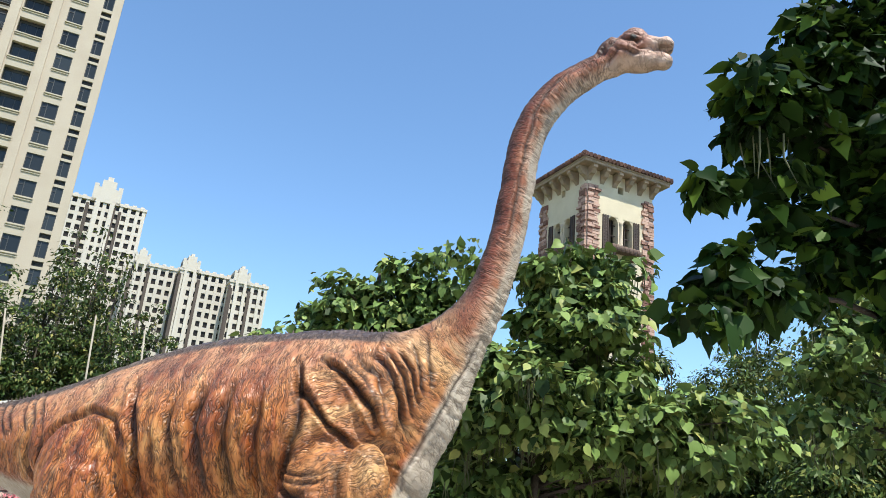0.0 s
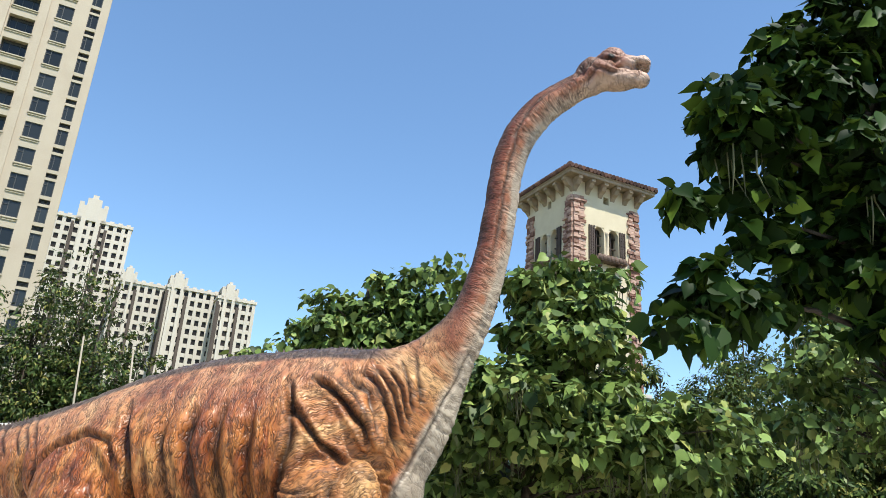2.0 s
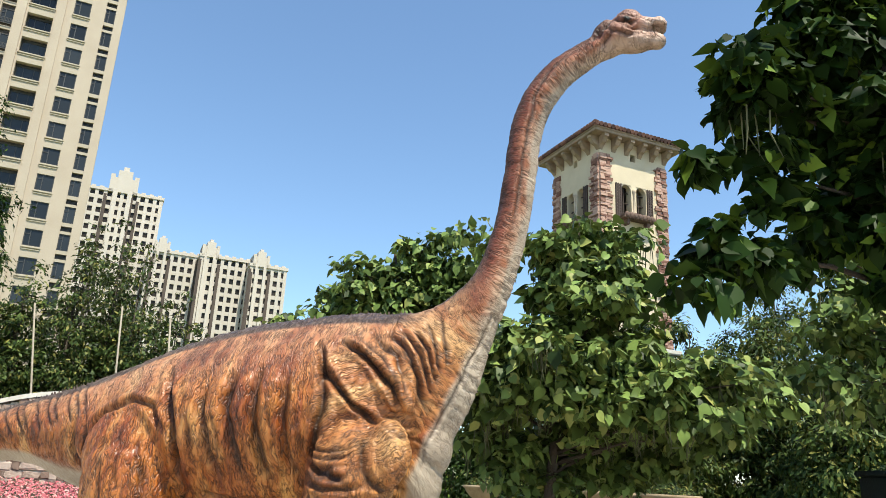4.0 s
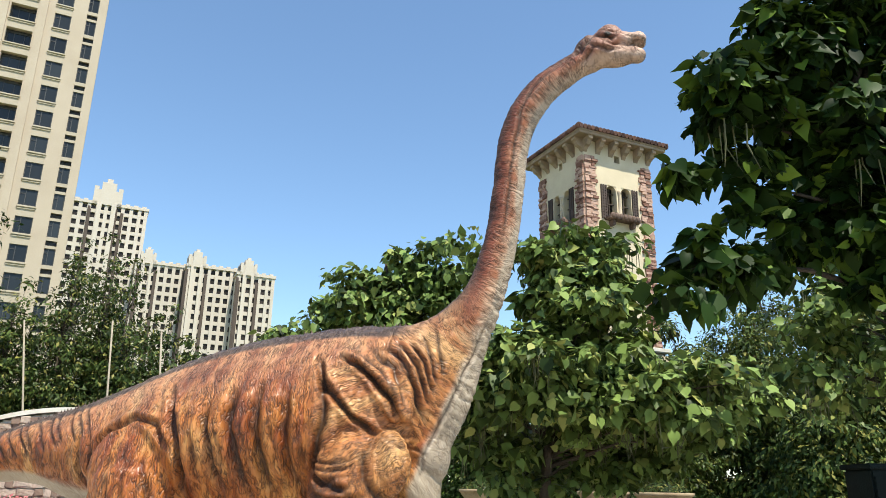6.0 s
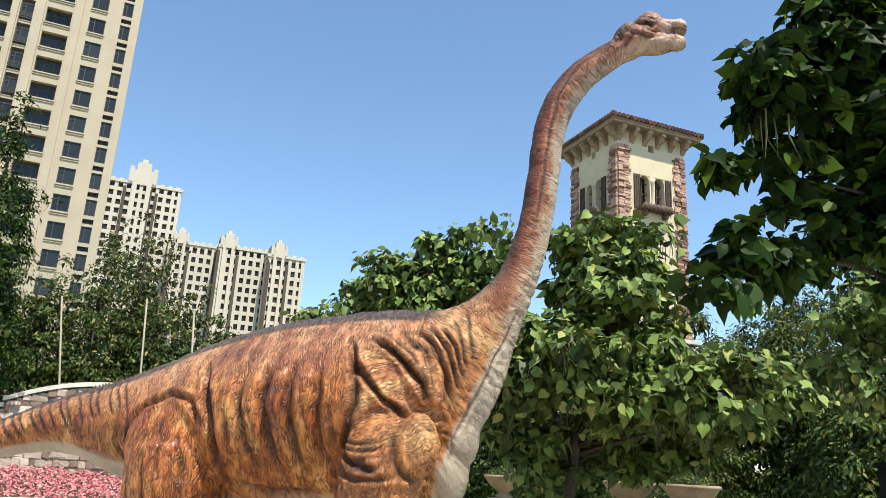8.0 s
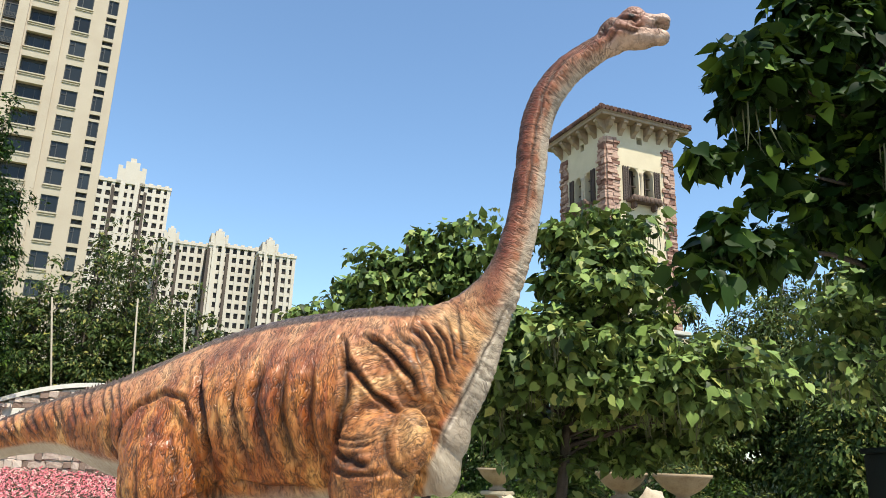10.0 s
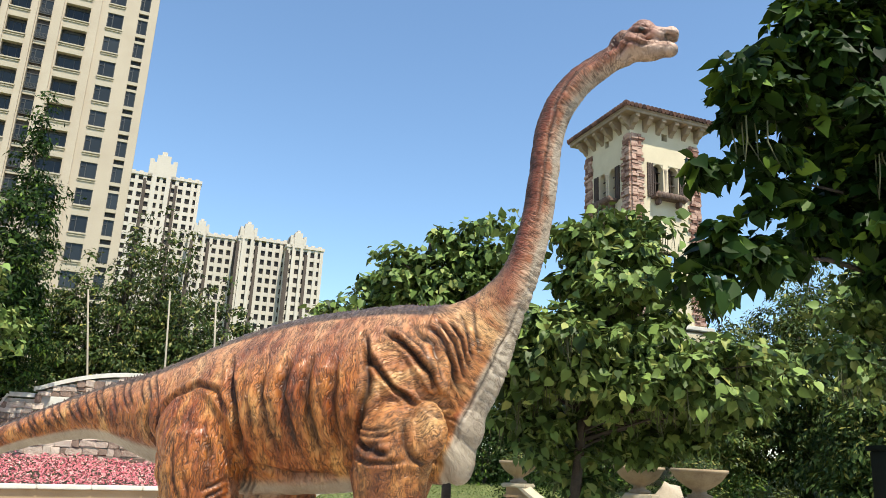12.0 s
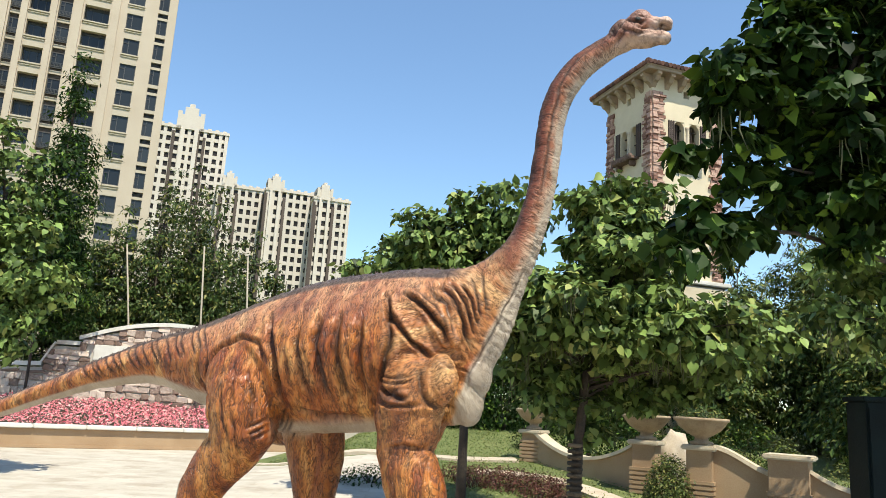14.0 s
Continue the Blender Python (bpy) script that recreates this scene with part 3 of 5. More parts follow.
def dino_mat():
    m, nt, bsdf, co = base_mat("painted dinosaur skin")

    def attr(name):
        a = nt.nodes.new("ShaderNodeAttribute")
        a.attribute_name = name
        return a.outputs["Fac"]

    def mul(a, b, clamp=False):
        return mathn(nt, "MULTIPLY", a, b, clamp)

    def add(a, b):
        return mathn(nt, "ADD", a, b)

    sep = nt.nodes.new("ShaderNodeSeparateXYZ")
    nt.links.new(co, sep.inputs[0])
    px, py, pz = sep.outputs
    arc, girth, neck, under, head = attr("arc"), attr("girth"), attr("neck"), attr("under"), attr("head")
    warp = noisen(nt, co, 4.0, 3.0)

    def vec(x, y, w):
        c = nt.nodes.new("ShaderNodeCombineXYZ")
        for sock, v in zip(c.inputs, (x, y, w)):
            nt.links.new(v, sock)
        return c.outputs[0]

    # skin runs across the body's length on trunk and neck, and round the muscle on the shoulder
    diag, cross = mathn(nt, "SUBTRACT", pz, mul(px, 0.45)), add(px, mul(pz, 0.45))
    along = vec(add(arc, mul(warp, 0.13)), mul(add(pz, mul(px, mul(neck, 0.8))), add(mul(neck, 0.12), 0.20)), mul(py, 0.24))
    around = vec(add(diag, mul(warp, 0.18)), mul(cross, 0.18), mul(py, 0.18))

    def skin_noise(scale, detail, rough=0.5):
        mx = nt.nodes.new("ShaderNodeMix")
        nt.links.new(attr("shoulder"), mx.inputs[0])
        nt.links.new(noisen(nt, along, scale, detail, rough), mx.inputs[2])
        nt.links.new(noisen(nt, around, scale, detail, rough), mx.inputs[3])
        return mx.outputs[0]

    def cracks(scale, thin):
        """Fine wavy lines where a stretched noise passes its middle."""
        n = skin_noise(scale, 2.0)
        off = mathn(nt, "ABSOLUTE", mathn(nt, "SUBTRACT", n, 0.5))
        return mathn(nt, "SUBTRACT", 1.0, mul(off, thin), True), n

    c1, n1 = cracks(30.0, 17.0)
    c2, n2 = cracks(62.0, 13.0)
    broken = mul(mathn(nt, "SUBTRACT", noisen(nt, co, 13.0, 3.0), 0.36), 5.0, True)
    ink = mathn(nt, "MAXIMUM", mul(c1, add(mul(broken, 0.6), 0.4)), mul(mul(c2, broken), 0.75))
    # coat: streaks of brown, orange and tan
    streak = skin_noise(7.0, 4.0, 0.6)
    blot = noisen(nt, co, 2.2, 3.0, 0.6)
    tone = add(add(mul(streak, 0.72), mul(blot, 0.36)), mul(n1, 0.14))
    flank = ramp(nt, tone, [(0.42, (0.085, 0.016, 0.005)), (0.53, (0.28, 0.068, 0.014)), (0.64, (0.47, 0.160, 0.034)), (0.78, (0.64, 0.33, 0.11))])
    rust = mul(mathn(nt, "SUBTRACT", noisen(nt, co, 1.5, 2.0), 0.50), 3.2, True)
    flank = mixc(nt, mul(rust, 0.32), flank, (0.30, 0.078, 0.032))
    # paler, pinker coat towards the back
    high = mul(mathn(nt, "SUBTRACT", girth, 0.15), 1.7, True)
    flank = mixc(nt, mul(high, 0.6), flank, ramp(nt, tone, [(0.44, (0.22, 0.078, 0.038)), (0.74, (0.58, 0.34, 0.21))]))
    # golden orange lower flank and legs, darkened to stand for shade below
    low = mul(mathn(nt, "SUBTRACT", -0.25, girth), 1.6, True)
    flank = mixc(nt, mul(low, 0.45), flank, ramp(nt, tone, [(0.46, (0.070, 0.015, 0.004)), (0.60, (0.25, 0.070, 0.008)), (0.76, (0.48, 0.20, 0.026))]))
    # neck: deep red-brown behind, paling to the front
    nape = ramp(nt, add(add(mul(girth, 0.40), 0.25), mul(mathn(nt, "SUBTRACT", tone, 0.6), -0.8)),
                [(0.0, (0.55, 0.37, 0.26)), (0.15, (0.37, 0.145, 0.075)), (0.32, (0.22, 0.056, 0.026)), (0.60, (0.085, 0.018, 0.010))])
    tan = mathn(nt, "MAXIMUM", attr("shoulder"), mul(attr("fan"), 0.9))
    flank = mixc(nt, mul(tan, 0.58), flank, ramp(nt, tone, [(0.44, (0.30, 0.100, 0.034)), (0.58, (0.55, 0.245, 0.092)), (0.72, (0.70, 0.41, 0.19))]))
    col = mixc(nt, neck, flank, nape)
    # yellowish elbow bulge, its sunlit upper front painted in
    col = mixc(nt, mul(attr("elbow_lit"), 0.45), col, (0.64, 0.38, 0.16))
    col = mixc(nt, mul(head, 0.62), col, ramp(nt, tone, [(0.48, (0.17, 0.062, 0.045)), (0.66, (0.42, 0.225, 0.165)), (0.8, (0.54, 0.36, 0.28))]))
    # broad darker band round every fold
    col = mixc(nt, mul(attr("fold_dark"), 0.22), col, (0.22, 0.055, 0.016))
    col = mixc(nt, attr("dorsal"), col, ramp(nt, n2, [(0.35, (0.040, 0.026, 0.019)), (0.65, (0.15, 0.098, 0.072))]))
    pale = ramp(nt, add(mul(blot, 0.6), mul(streak, 0.4)), [(0.35, (0.36, 0.285, 0.215)), (0.65, (0.55, 0.46, 0.365))])
    # belly darkened in colour for its shade, against light bounced off the paving
    pale = mixc(nt, attr("chest"), mixc(nt, 1.0, pale, (0.76, 0.74, 0.70), "MULTIPLY"), pale)
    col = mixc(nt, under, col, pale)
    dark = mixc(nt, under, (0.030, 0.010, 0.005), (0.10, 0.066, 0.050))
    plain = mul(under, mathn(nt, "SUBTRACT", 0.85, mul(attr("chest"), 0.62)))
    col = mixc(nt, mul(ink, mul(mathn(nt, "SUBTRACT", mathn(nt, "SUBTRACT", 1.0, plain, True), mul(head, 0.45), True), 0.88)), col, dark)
    # dark airbrush in the folds, with rib and mouth shade painted in
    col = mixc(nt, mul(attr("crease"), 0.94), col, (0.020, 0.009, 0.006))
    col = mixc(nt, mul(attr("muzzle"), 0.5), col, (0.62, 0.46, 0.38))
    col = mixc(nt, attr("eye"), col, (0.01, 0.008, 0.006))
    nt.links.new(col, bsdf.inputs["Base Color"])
    nt.links.new(add(add(mul(n2, 0.20), mul(mathn(nt, "MAXIMUM", neck, head), 0.16)), add(mul(ink, 0.25), 0.28)), bsdf.inputs["Roughness"])
    bsdf.inputs["Specular IOR Level"].default_value = 0.5
    grain = noisen(nt, co, 110.0, 3.0)
    bumpn(nt, bsdf, add(mul(mul(ink, mathn(nt, "SUBTRACT", 1.0, mul(plain, 0.8))), -0.8), add(mul(n1, 0.5), mul(grain, 0.08))), 0.8, 0.013)
    return m


build_dinosaur()


# ---- villa tower ----
def build_tower():
    W = 2.95
    root = thing("stone_tower", pose(6.40, 26.0, 0, 0, 0, 21), "cream stucco tower with red stone corners and tiled roof", "tower")
    # walls round openings; the front lies along x at y = 0, the near side along y at x = 0
    T, top = 0.3, 13.9

    def wall_items(front):
        ops = [(0.95, 1.38, 10.95, 12.25), (1.60, 2.03, 10.95, 12.25), (1.36, 1.60, 13.2, 13.48), (0.98, 1.95, 7.6, 9.0)] if front else \
              [(0.95, 1.38, 10.95, 12.25), (1.60, 2.03, 10.95, 12.25), (1.36, 1.60, 13.2, 13.48)]
        xs = sorted({0.0 if front else T, W} | {v for o in ops for v in o[:2]})
        zs = sorted({0.0, top} | {v for o in ops for v in o[2:]})
        bm = bmesh.new()
        grid = {(i, j): bm.verts.new((x, 0, z) if front else (0, x, z)) for i, x in enumerate(xs) for j, z in enumerate(zs)}
        for i in range(len(xs) - 1):
            for j in range(len(zs) - 1):
                mx, mz = (xs[i] + xs[i + 1]) / 2, (zs[j] + zs[j + 1]) / 2
                if not any(o[0] < mx < o[1] and o[2] < mz < o[3] for o in ops):
                    bm.faces.new((grid[i, j], grid[i + 1, j], grid[i + 1, j + 1], grid[i, j + 1]))
        out = bmesh.ops.extrude_face_region(bm, geom=bm.faces[:])["geom"]
        for g in out:
            if isinstance(g, bmesh.types.BMVert):
                g.co += Vector((0, T, 0)) if front else Vector((T, 0, 0))
        return bm

    part("wall", wall_items(True), M_STUCCO, root)
    part("wall", wall_items(False), M_STUCCO, root)
    part("wall", boxes(((W - T / 2, W / 2 + 0.15, 3.9), (T, W - 0.3, 7.8)), ((W - T / 2, W / 2 + 0.15, 12.0), (T, W - 0.3, 3.8)), ((W - T / 2, 0.6, 8.95), (T, 0.6, 2.3)), ((W - T / 2, 2.65, 8.95), (T, 0.6, 2.3))), M_STUCCO, root)
    part("wall", boxes(((W / 2, W - T / 2, 3.8), (W - 0.6, T, 7.6)), ((W / 2, W - T / 2, 11.6), (W - 0.6, T, 4.8)), ((0.6, W - T / 2, 8.4), (0.6, T, 1.6)), ((2.4, W - T / 2, 8.4), (0.5, T, 1.6))), M_STUCCO, root)
    for z in (7.4, 10.6):
        part("floor_slab", boxes(((W / 2, W / 2, z), (W - 0.6, W - 0.6, 0.2))), M_INSIDE, root)
    part("partition", boxes(((W / 2, 1.4, 12.2), (W - 0.6, 0.1, 3.0))), M_INSIDE, root)
    # ledge lower down and the wider foot
    part("string_course", boxes(((W / 2, W / 2, 6.35), (W + 0.5, W + 0.5, 0.16)), bevel=0.03), M_COPING, root)
    part("lower_wall", boxes(((W / 2, W / 2, 3.1), (W + 0.36, W + 0.36, 6.2))), M_STUCCO, root)
    rnd = random.Random(4)
    for cx, cy, lo in ((0, 0, 2.0), (W, 0, 6.5), (0, W, 6.5)):
        bm = bmesh.new()
        z = lo
        while z < 13.2:
            h = rnd.uniform(0.06, 0.13)
            for along in (0, 1):
                sgn = 1 if (cx if along == 0 else cy) == 0 else -1
                reach = rnd.uniform(0.40, 0.56)
                cuts = [0, rnd.uniform(0.16, 0.32), reach]
                for a, b in zip(cuts, cuts[1:]):
                    mid, ln, pr = sgn * (a + b) / 2, b - a - 0.012, rnd.uniform(0.03, 0.10)
                    if along == 0:
                        if cy == 0:
                            add_box(bm, (cx + mid, -pr / 2 + 0.01, z + h / 2), (ln, pr + 0.02, h - 0.012))
                    else:
                        face = -pr / 2 + 0.01 if cx == 0 else W + pr / 2 - 0.01
                        add_box(bm, (face, cy + mid, z + h / 2), (pr + 0.02, ln, h - 0.012))
            z += h
        tagged(part("corner_stonework", bm, M_QUOIN, root, "rough red stone corner"), kind="stuff")
    # window surrounds, arches, shutters, column and balcony on both faces
    for face in range(2):

        def put(name, bm, mat, label="", smooth=False):
            if face:
                # mirror the front's layout onto the side wall
                for vert in bm.verts:
                    vert.co = Vector((vert.co.y, vert.co.x, vert.co.z))
            return part(name, bm, mat, root, label, smooth)

        for x0, x1 in ((0.95, 1.38), (1.60, 2.03)):
            bm = bmesh.new()
            r, cx = (x1 - x0) / 2, (x0 + x1) / 2
            n = 12
            arc = [(cx - r * math.cos(math.pi * k / n), 12.03 + r * math.sin(math.pi * k / n)) for k in range(n + 1)]
            outer = [(x0, 12.25), *[(x0 + (x1 - x0) * k / n, 12.252) for k in range(1, n)], (x1, 12.25)]
            for (a, b), (c, e), (f, g), (h, i) in zip(arc, arc[1:], outer[1:], outer):
                q = [bm.verts.new((px_, 0.02 + dy, pz_)) for dy in (0, 0.2) for px_, pz_ in ((a, b), (c, e), (f, g), (h, i))]
                for ids in ((0, 1, 2, 3), (7, 6, 5, 4), (0, 4, 5, 1), (2, 6, 7, 3)):
                    bm.faces.new([q[j] for j in ids])
            put("arch", bm, M_STUCCO)
            put("window_frame", boxes(((cx, 0.2, 11.5), (0.035, 0.04, 1.4)), ((cx, 0.2, 11.6), (x1 - x0, 0.04, 0.035)), ((cx, 0.2, 12.0), (x1 - x0, 0.04, 0.03))), M_SHUTTER)
        for cx in (0.80, 2.18):
            bm = boxes(((cx, -0.03, 11.58), (0.05, 0.05, 1.30)), ((cx - 0.10, -0.03, 11.58), (0.04, 0.06, 1.30)), ((cx + 0.10, -0.03, 11.58), (0.04, 0.06, 1.30)))
            for k in range(12):
                add_box(bm, (cx, -0.03, 11.0 + k * 0.105), (0.2, 0.035, 0.07))
            put("shutter", bm, M_SHUTTER, "dark wooden shutter")
        put("column", lathe([(0.08, 0), (0.08, 0.08), (0.05, 0.1), (0.055, 0.5), (0.05, 0.95), (0.075, 1.0), (0.085, 1.1)], 14, (1.49, 0.0, 11.0)), M_PLANTER, "twisted stone column", True)
        bm = bmesh.new()
        for k in range(7):
            x = 0.95 + k * 0.18
            bmesh.ops.create_icosphere(bm, subdivisions=2, radius=1, matrix=Matrix.Translation((x, -0.30, 10.98)) @ Matrix.Diagonal((0.11, 0.09, 0.13, 1)))
        add_box(bm, (1.49, -0.16, 10.93), (1.36, 0.34, 0.10))
        put("balcony", bm, M_BALCONY, "carved dark stone balcony")
        for cx in (1.05, 1.93):
            put("corbel", boxes(((cx, -0.12, 10.77), (0.14, 0.26, 0.22)), bevel=0.03), M_BALCONY)
        for k in range(6):
            x = 0.05 + k * 0.57
            bm = bmesh.new()
            prof = [(0.0, 13.86), (-0.40, 13.86), (-0.42, 13.75), (-0.34, 13.71), (-0.25, 13.57), (-0.12, 13.52), (0.0, 13.38)]
            a = [bm.verts.new((x - 0.09, y, z)) for y, z in prof]
            b = [bm.verts.new((x + 0.09, y, z)) for y, z in prof]
            bm.faces.new(a)
            bm.faces.new(b[::-1])
            for i in range(len(prof)):
                bm.faces.new((a[i], a[(i + 1) % len(prof)], b[(i + 1) % len(prof)], b[i]))
            put("bracket", bm, M_BRACKET)
    part("window_frame", boxes(((1.0, 0.2, 8.3), (0.05, 0.06, 1.4)), ((1.93, 0.2, 8.3), (0.05, 0.06, 1.4)), ((1.46, 0.2, 7.63), (0.97, 0.06, 0.05)), ((1.46, 0.2, 8.97), (0.97, 0.06, 0.05)), ((1.3, 0.2, 8.3), (0.05, 0.05, 1.4))), M_SHUTTER, root)
    O = 0.46
    part("soffit", boxes(((W / 2, W / 2, 13.93), (W + 2 * O, W + 2 * O, 0.14)), ((W / 2, W / 2, 14.0), (W + 2 * O + 0.06, W + 2 * O + 0.06, 0.08)), bevel=0.015), M_BRACKET, root, "brown soffit board")
    # hipped roof of rolled tiles
    roof = bmesh.new()
    half, apex = W / 2 + O + 0.06, 0.75
    for q in range(4):
        R = Matrix.Translation((W / 2, W / 2, 14.03)) @ Matrix.Rotation(q * math.pi / 2, 4, "Z")
        a, b, c = R @ Vector((-half, -half, 0.02)), R @ Vector((half, -half, 0.02)), R @ Vector((0, 0, apex))
        roof.faces.new([roof.verts.new(v) for v in (a, b, c)])
        n = 24
        for k in range(n):
            x = -half + (k + 0.5) * 2 * half / n
            y1 = -abs(x) if abs(x) > 0.05 else -0.05
            z1 = apex * (half + y1) / half
            tube(roof, [R @ Vector((x, -half - 0.05, 0.05)), R @ Vector((x, y1, z1 + 0.04))], [0.085, 0.075], 6)
        tube(roof, [R @ Vector((-half, -half, 0.06)), R @ Vector((0, 0, apex + 0.06))], [0.11, 0.1], 8)
    part("roof", roof, M_TILE, root, "red brown clay tile roof")


build_tower()


# ---- tower block close by, and the far blocks ----
def build_high_rise():
    root = thing("apartment_tower", pose(-37.1, 85, 0, 0, 0, 22), "beige apartment tower block with rows of dark windows", "building")
    floors, pitch, base = 33, 3.235, 40.5 - 12 * 3.235
    # distance from the corner, kind: w window, b broad window, s slim window, r deep recess
    cols = [(0.95, 2.1, "s"), (3.7, 5.5, "w"), (7.4, 10.1, "b"), (11.4, 12.8, "r"), (13.7, 15.8, "b"), (16.65, 17.7, "r"), (18.9, 21.2, "b"), (24.0, 26.0, "w"), (28.0, 30.0, "w")]
    H, L = base + floors * pitch + 1.5, 34.0
    x = 0.0
    for a, b, k in cols:
        part("wall", boxes(((-(x + a) / 2, 0.35, H / 2), (a - x, 0.7, H))), M_TOWERWALL, root)
        x = b
    part("wall", boxes(((-(x + L) / 2, 0.35, H / 2), (L - x, 0.7, H))), M_TOWERWALL, root)
    part("rear_body", boxes(((-L / 2 - 1.6, 8.5, H / 2), (L - 3.2, 15.0, H))), M_TOWERWALL, root)
    # piers that stand proud of the wall
    for c, w in ((6.75, 0.85), (10.75, 0.9), (13.25, 0.6), (16.2, 0.6), (18.3, 0.8)):
        part("pier", boxes(((-c, -0.15, H / 2), (w, 0.3, H))), M_TOWERWALL, root)
    for a, b, k in cols:
        mid, w, h = -(a + b) / 2, b - a, 1.92
        gapz = pitch - h
        deep = {"w": 0.22, "s": 0.30, "b": 0.85, "r": 0.62}[k]
        if k == "r":
            sp = mesh_of(boxes(((0, 0.62, -0.55), (w, 0.3, 0.45))), "spandrel", M_SPANDREL)
            part("recess", boxes(((mid, 0.84, H / 2), (w, 0.3, H))), M_RECESS, root, "shaded brown recess wall")
        elif k == "s":
            sp = mesh_of(boxes(((0, 0.32, -0.2), (w, 0.4, 0.42)), ((0, 0.32, -gapz + 0.16), (w, 0.4, 0.32))), "spandrel", M_SPANDREL)
            slat = mesh_of(boxes(*[((0, 0.36, -0.47 - 0.14 * q), (w, 0.08, 0.05)) for q in range(4)]), "louvre", M_FRAME)
            part("recess", boxes(((mid, 0.6, H / 2), (w, 0.1, H))), M_FRAME, root, "dark louvred strip")
        else:
            sp = mesh_of(boxes(((0, 0.30, -gapz / 2), (w, 0.56, gapz)), ((0, 0.0, -0.16), (w + 0.16, 0.30, 0.14)), ((0, 0.0, -0.42), (w + 0.05, 0.16, 0.07))), "spandrel", M_SPANDREL)
        fr = bmesh.new()
        side, head = (0.2, 0.34) if k == "b" else (0.09, 0.10)
        ev = [-w / 2, -w / 2 + side, *((-w * 0.2, -w * 0.2 + 0.08, w * 0.2, w * 0.2 + 0.08) if k == "b" else (-w * 0.18, -w * 0.18 + 0.08)), w / 2 - side, w / 2]
        eh = [0, 0.1, h * 0.7, h * 0.7 + 0.07, h - head, h]
        net = {(i, j): fr.verts.new((u, 0, v)) for i, u in enumerate(ev) for j, v in enumerate(eh)}
        for i in range(len(ev) - 1):
            for j in range(len(eh) - 1):
                if i % 2 == 0 or j == 0 or j == 4 or (j == 2 and i < 3 and k != "b"):
                    fr.faces.new((net[i, j], net[i + 1, j], net[i + 1, j + 1], net[i, j + 1]))
        for g in bmesh.ops.extrude_face_region(fr, geom=fr.faces[:])["geom"]:
            if isinstance(g, bmesh.types.BMVert):
                g.co.y += 0.1
        fr = mesh_of(fr, "frame", M_FRAME)
        pn = mesh_of(boxes(((0, 0.07, h / 2), (w - 0.1, 0.03, h - 0.1))), "pane", M_GLASS)
        rail = mesh_of(boxes(((0, -0.35, 0.55), (w, 0.05, 0.06)), ((0, -0.35, 0.1), (w, 0.05, 0.06)), *[((-w / 2 + 0.1 + j * (w - 0.2) / 8, -0.35, 0.3), (0.04, 0.04, 0.5)) for j in range(9)]), "rail", M_FRAME) if k == "r" else None
        for f in range(3, floors):
            part("spandrel", sp, M_SPANDREL, root).location = (mid, 0, base + f * pitch)
            if k == "s":
                part("louvre", slat, M_FRAME, root).location = (mid, 0, base + f * pitch)
            win = part("window", fr, M_FRAME, root)
            win.location = (mid, deep - 0.1, base + f * pitch)
            part("pane", pn, M_GLASS, win)
            if rail:
                part("rail", rail, M_FRAME, win)
    part("cornice", boxes(((-L / 2, 8, H + 0.3), (L, 17, 0.6))), M_SPANDREL, root)


def build_far_block(x0, x1, top, crown, ncol, dark, label):
    """A far block: a grid of piers and bands before dark panes, and a stepped crown."""
    w = x1 - x0
    root = thing("far_apartment_block", pose(x0 - 0.7, 230, 0, 0, 0, 21), label, "building", "far apartment blocks")
    # as broad as a block of the row's bearing appears from the plaza
    w = w / (math.cos(radians(21)) - math.sin(radians(21)) * x1 / 234) * (1 - x1 / 234 * math.tan(radians(12)))
    part("glazing", boxes(((w / 2, 0.6, top / 2), (w - 0.4, 0.6, top - 1))), M_FARGLASS, root, "dark far window panes")
    bm = boxes(((w / 2, 8, top / 2), (w, 14, top)))
    step = w / ncol
    for k in range(ncol + 1):
        wide = step * 0.44
        add_box(bm, (min(max(k * step, wide / 2), w - wide / 2), 0.1, top / 2), (wide, 0.7, top))
    z = 2.0
    while z < top:
        add_box(bm, (w / 2, 0.2, z), (w, 0.5, 1.2))
        z += 2.9
    add_box(bm, (w / 2, 7, top + 0.4), (w + 0.6, 15, 0.9))
    for k in range(int(ncol)):
        add_box(bm, ((k + 0.5) * step, 0.5, top + 1.0), (step * 0.5, 1.2, 0.8))
    part("wall", bm, M_FAR, root)
    # dark strips laid on the flat wall stand for shaded recesses
    for c in dark:
        part("recess", boxes(((c * w, -0.2, top / 2), (0.8, 0.5, top - 2))), M_RECESS, root, "dark brown strip in place of a shaded recess")
    for c, cw, ch in crown:
        part("crown", boxes(((c * w, 2.6, top + ch / 2), (cw, 6, ch)), ((c * w, 2.6, top + ch * 0.75), (cw * 0.5, 6.4, ch * 1.5)), ((c * w, 2.6, top + ch * 0.9), (cw * 0.2, 5, ch * 1.8)),
                            *[((c * w + e * cw * 0.42, 2.6, top + ch * 0.6), (cw * 0.16, 6.2, ch * 1.2)) for e in (-1, 1)]), M_FAR, root, "stepped pale roof crown")
        # two more dark strips in place of recesses, beside the crown bay
        for e in (-1, 1):
            part("recess", boxes(((c * w + e * cw * 0.56, -0.3, top / 2 - 1), (0.9, 0.5, top - 2))), M_RECESS, root, "dark brown strip in place of a shaded recess")
        for e in (-0.25, 0.25):
            part("pier", boxes(((c * w + e * cw, -0.35, top / 2), (cw * 0.16, 0.7, top))), M_FAR, root)


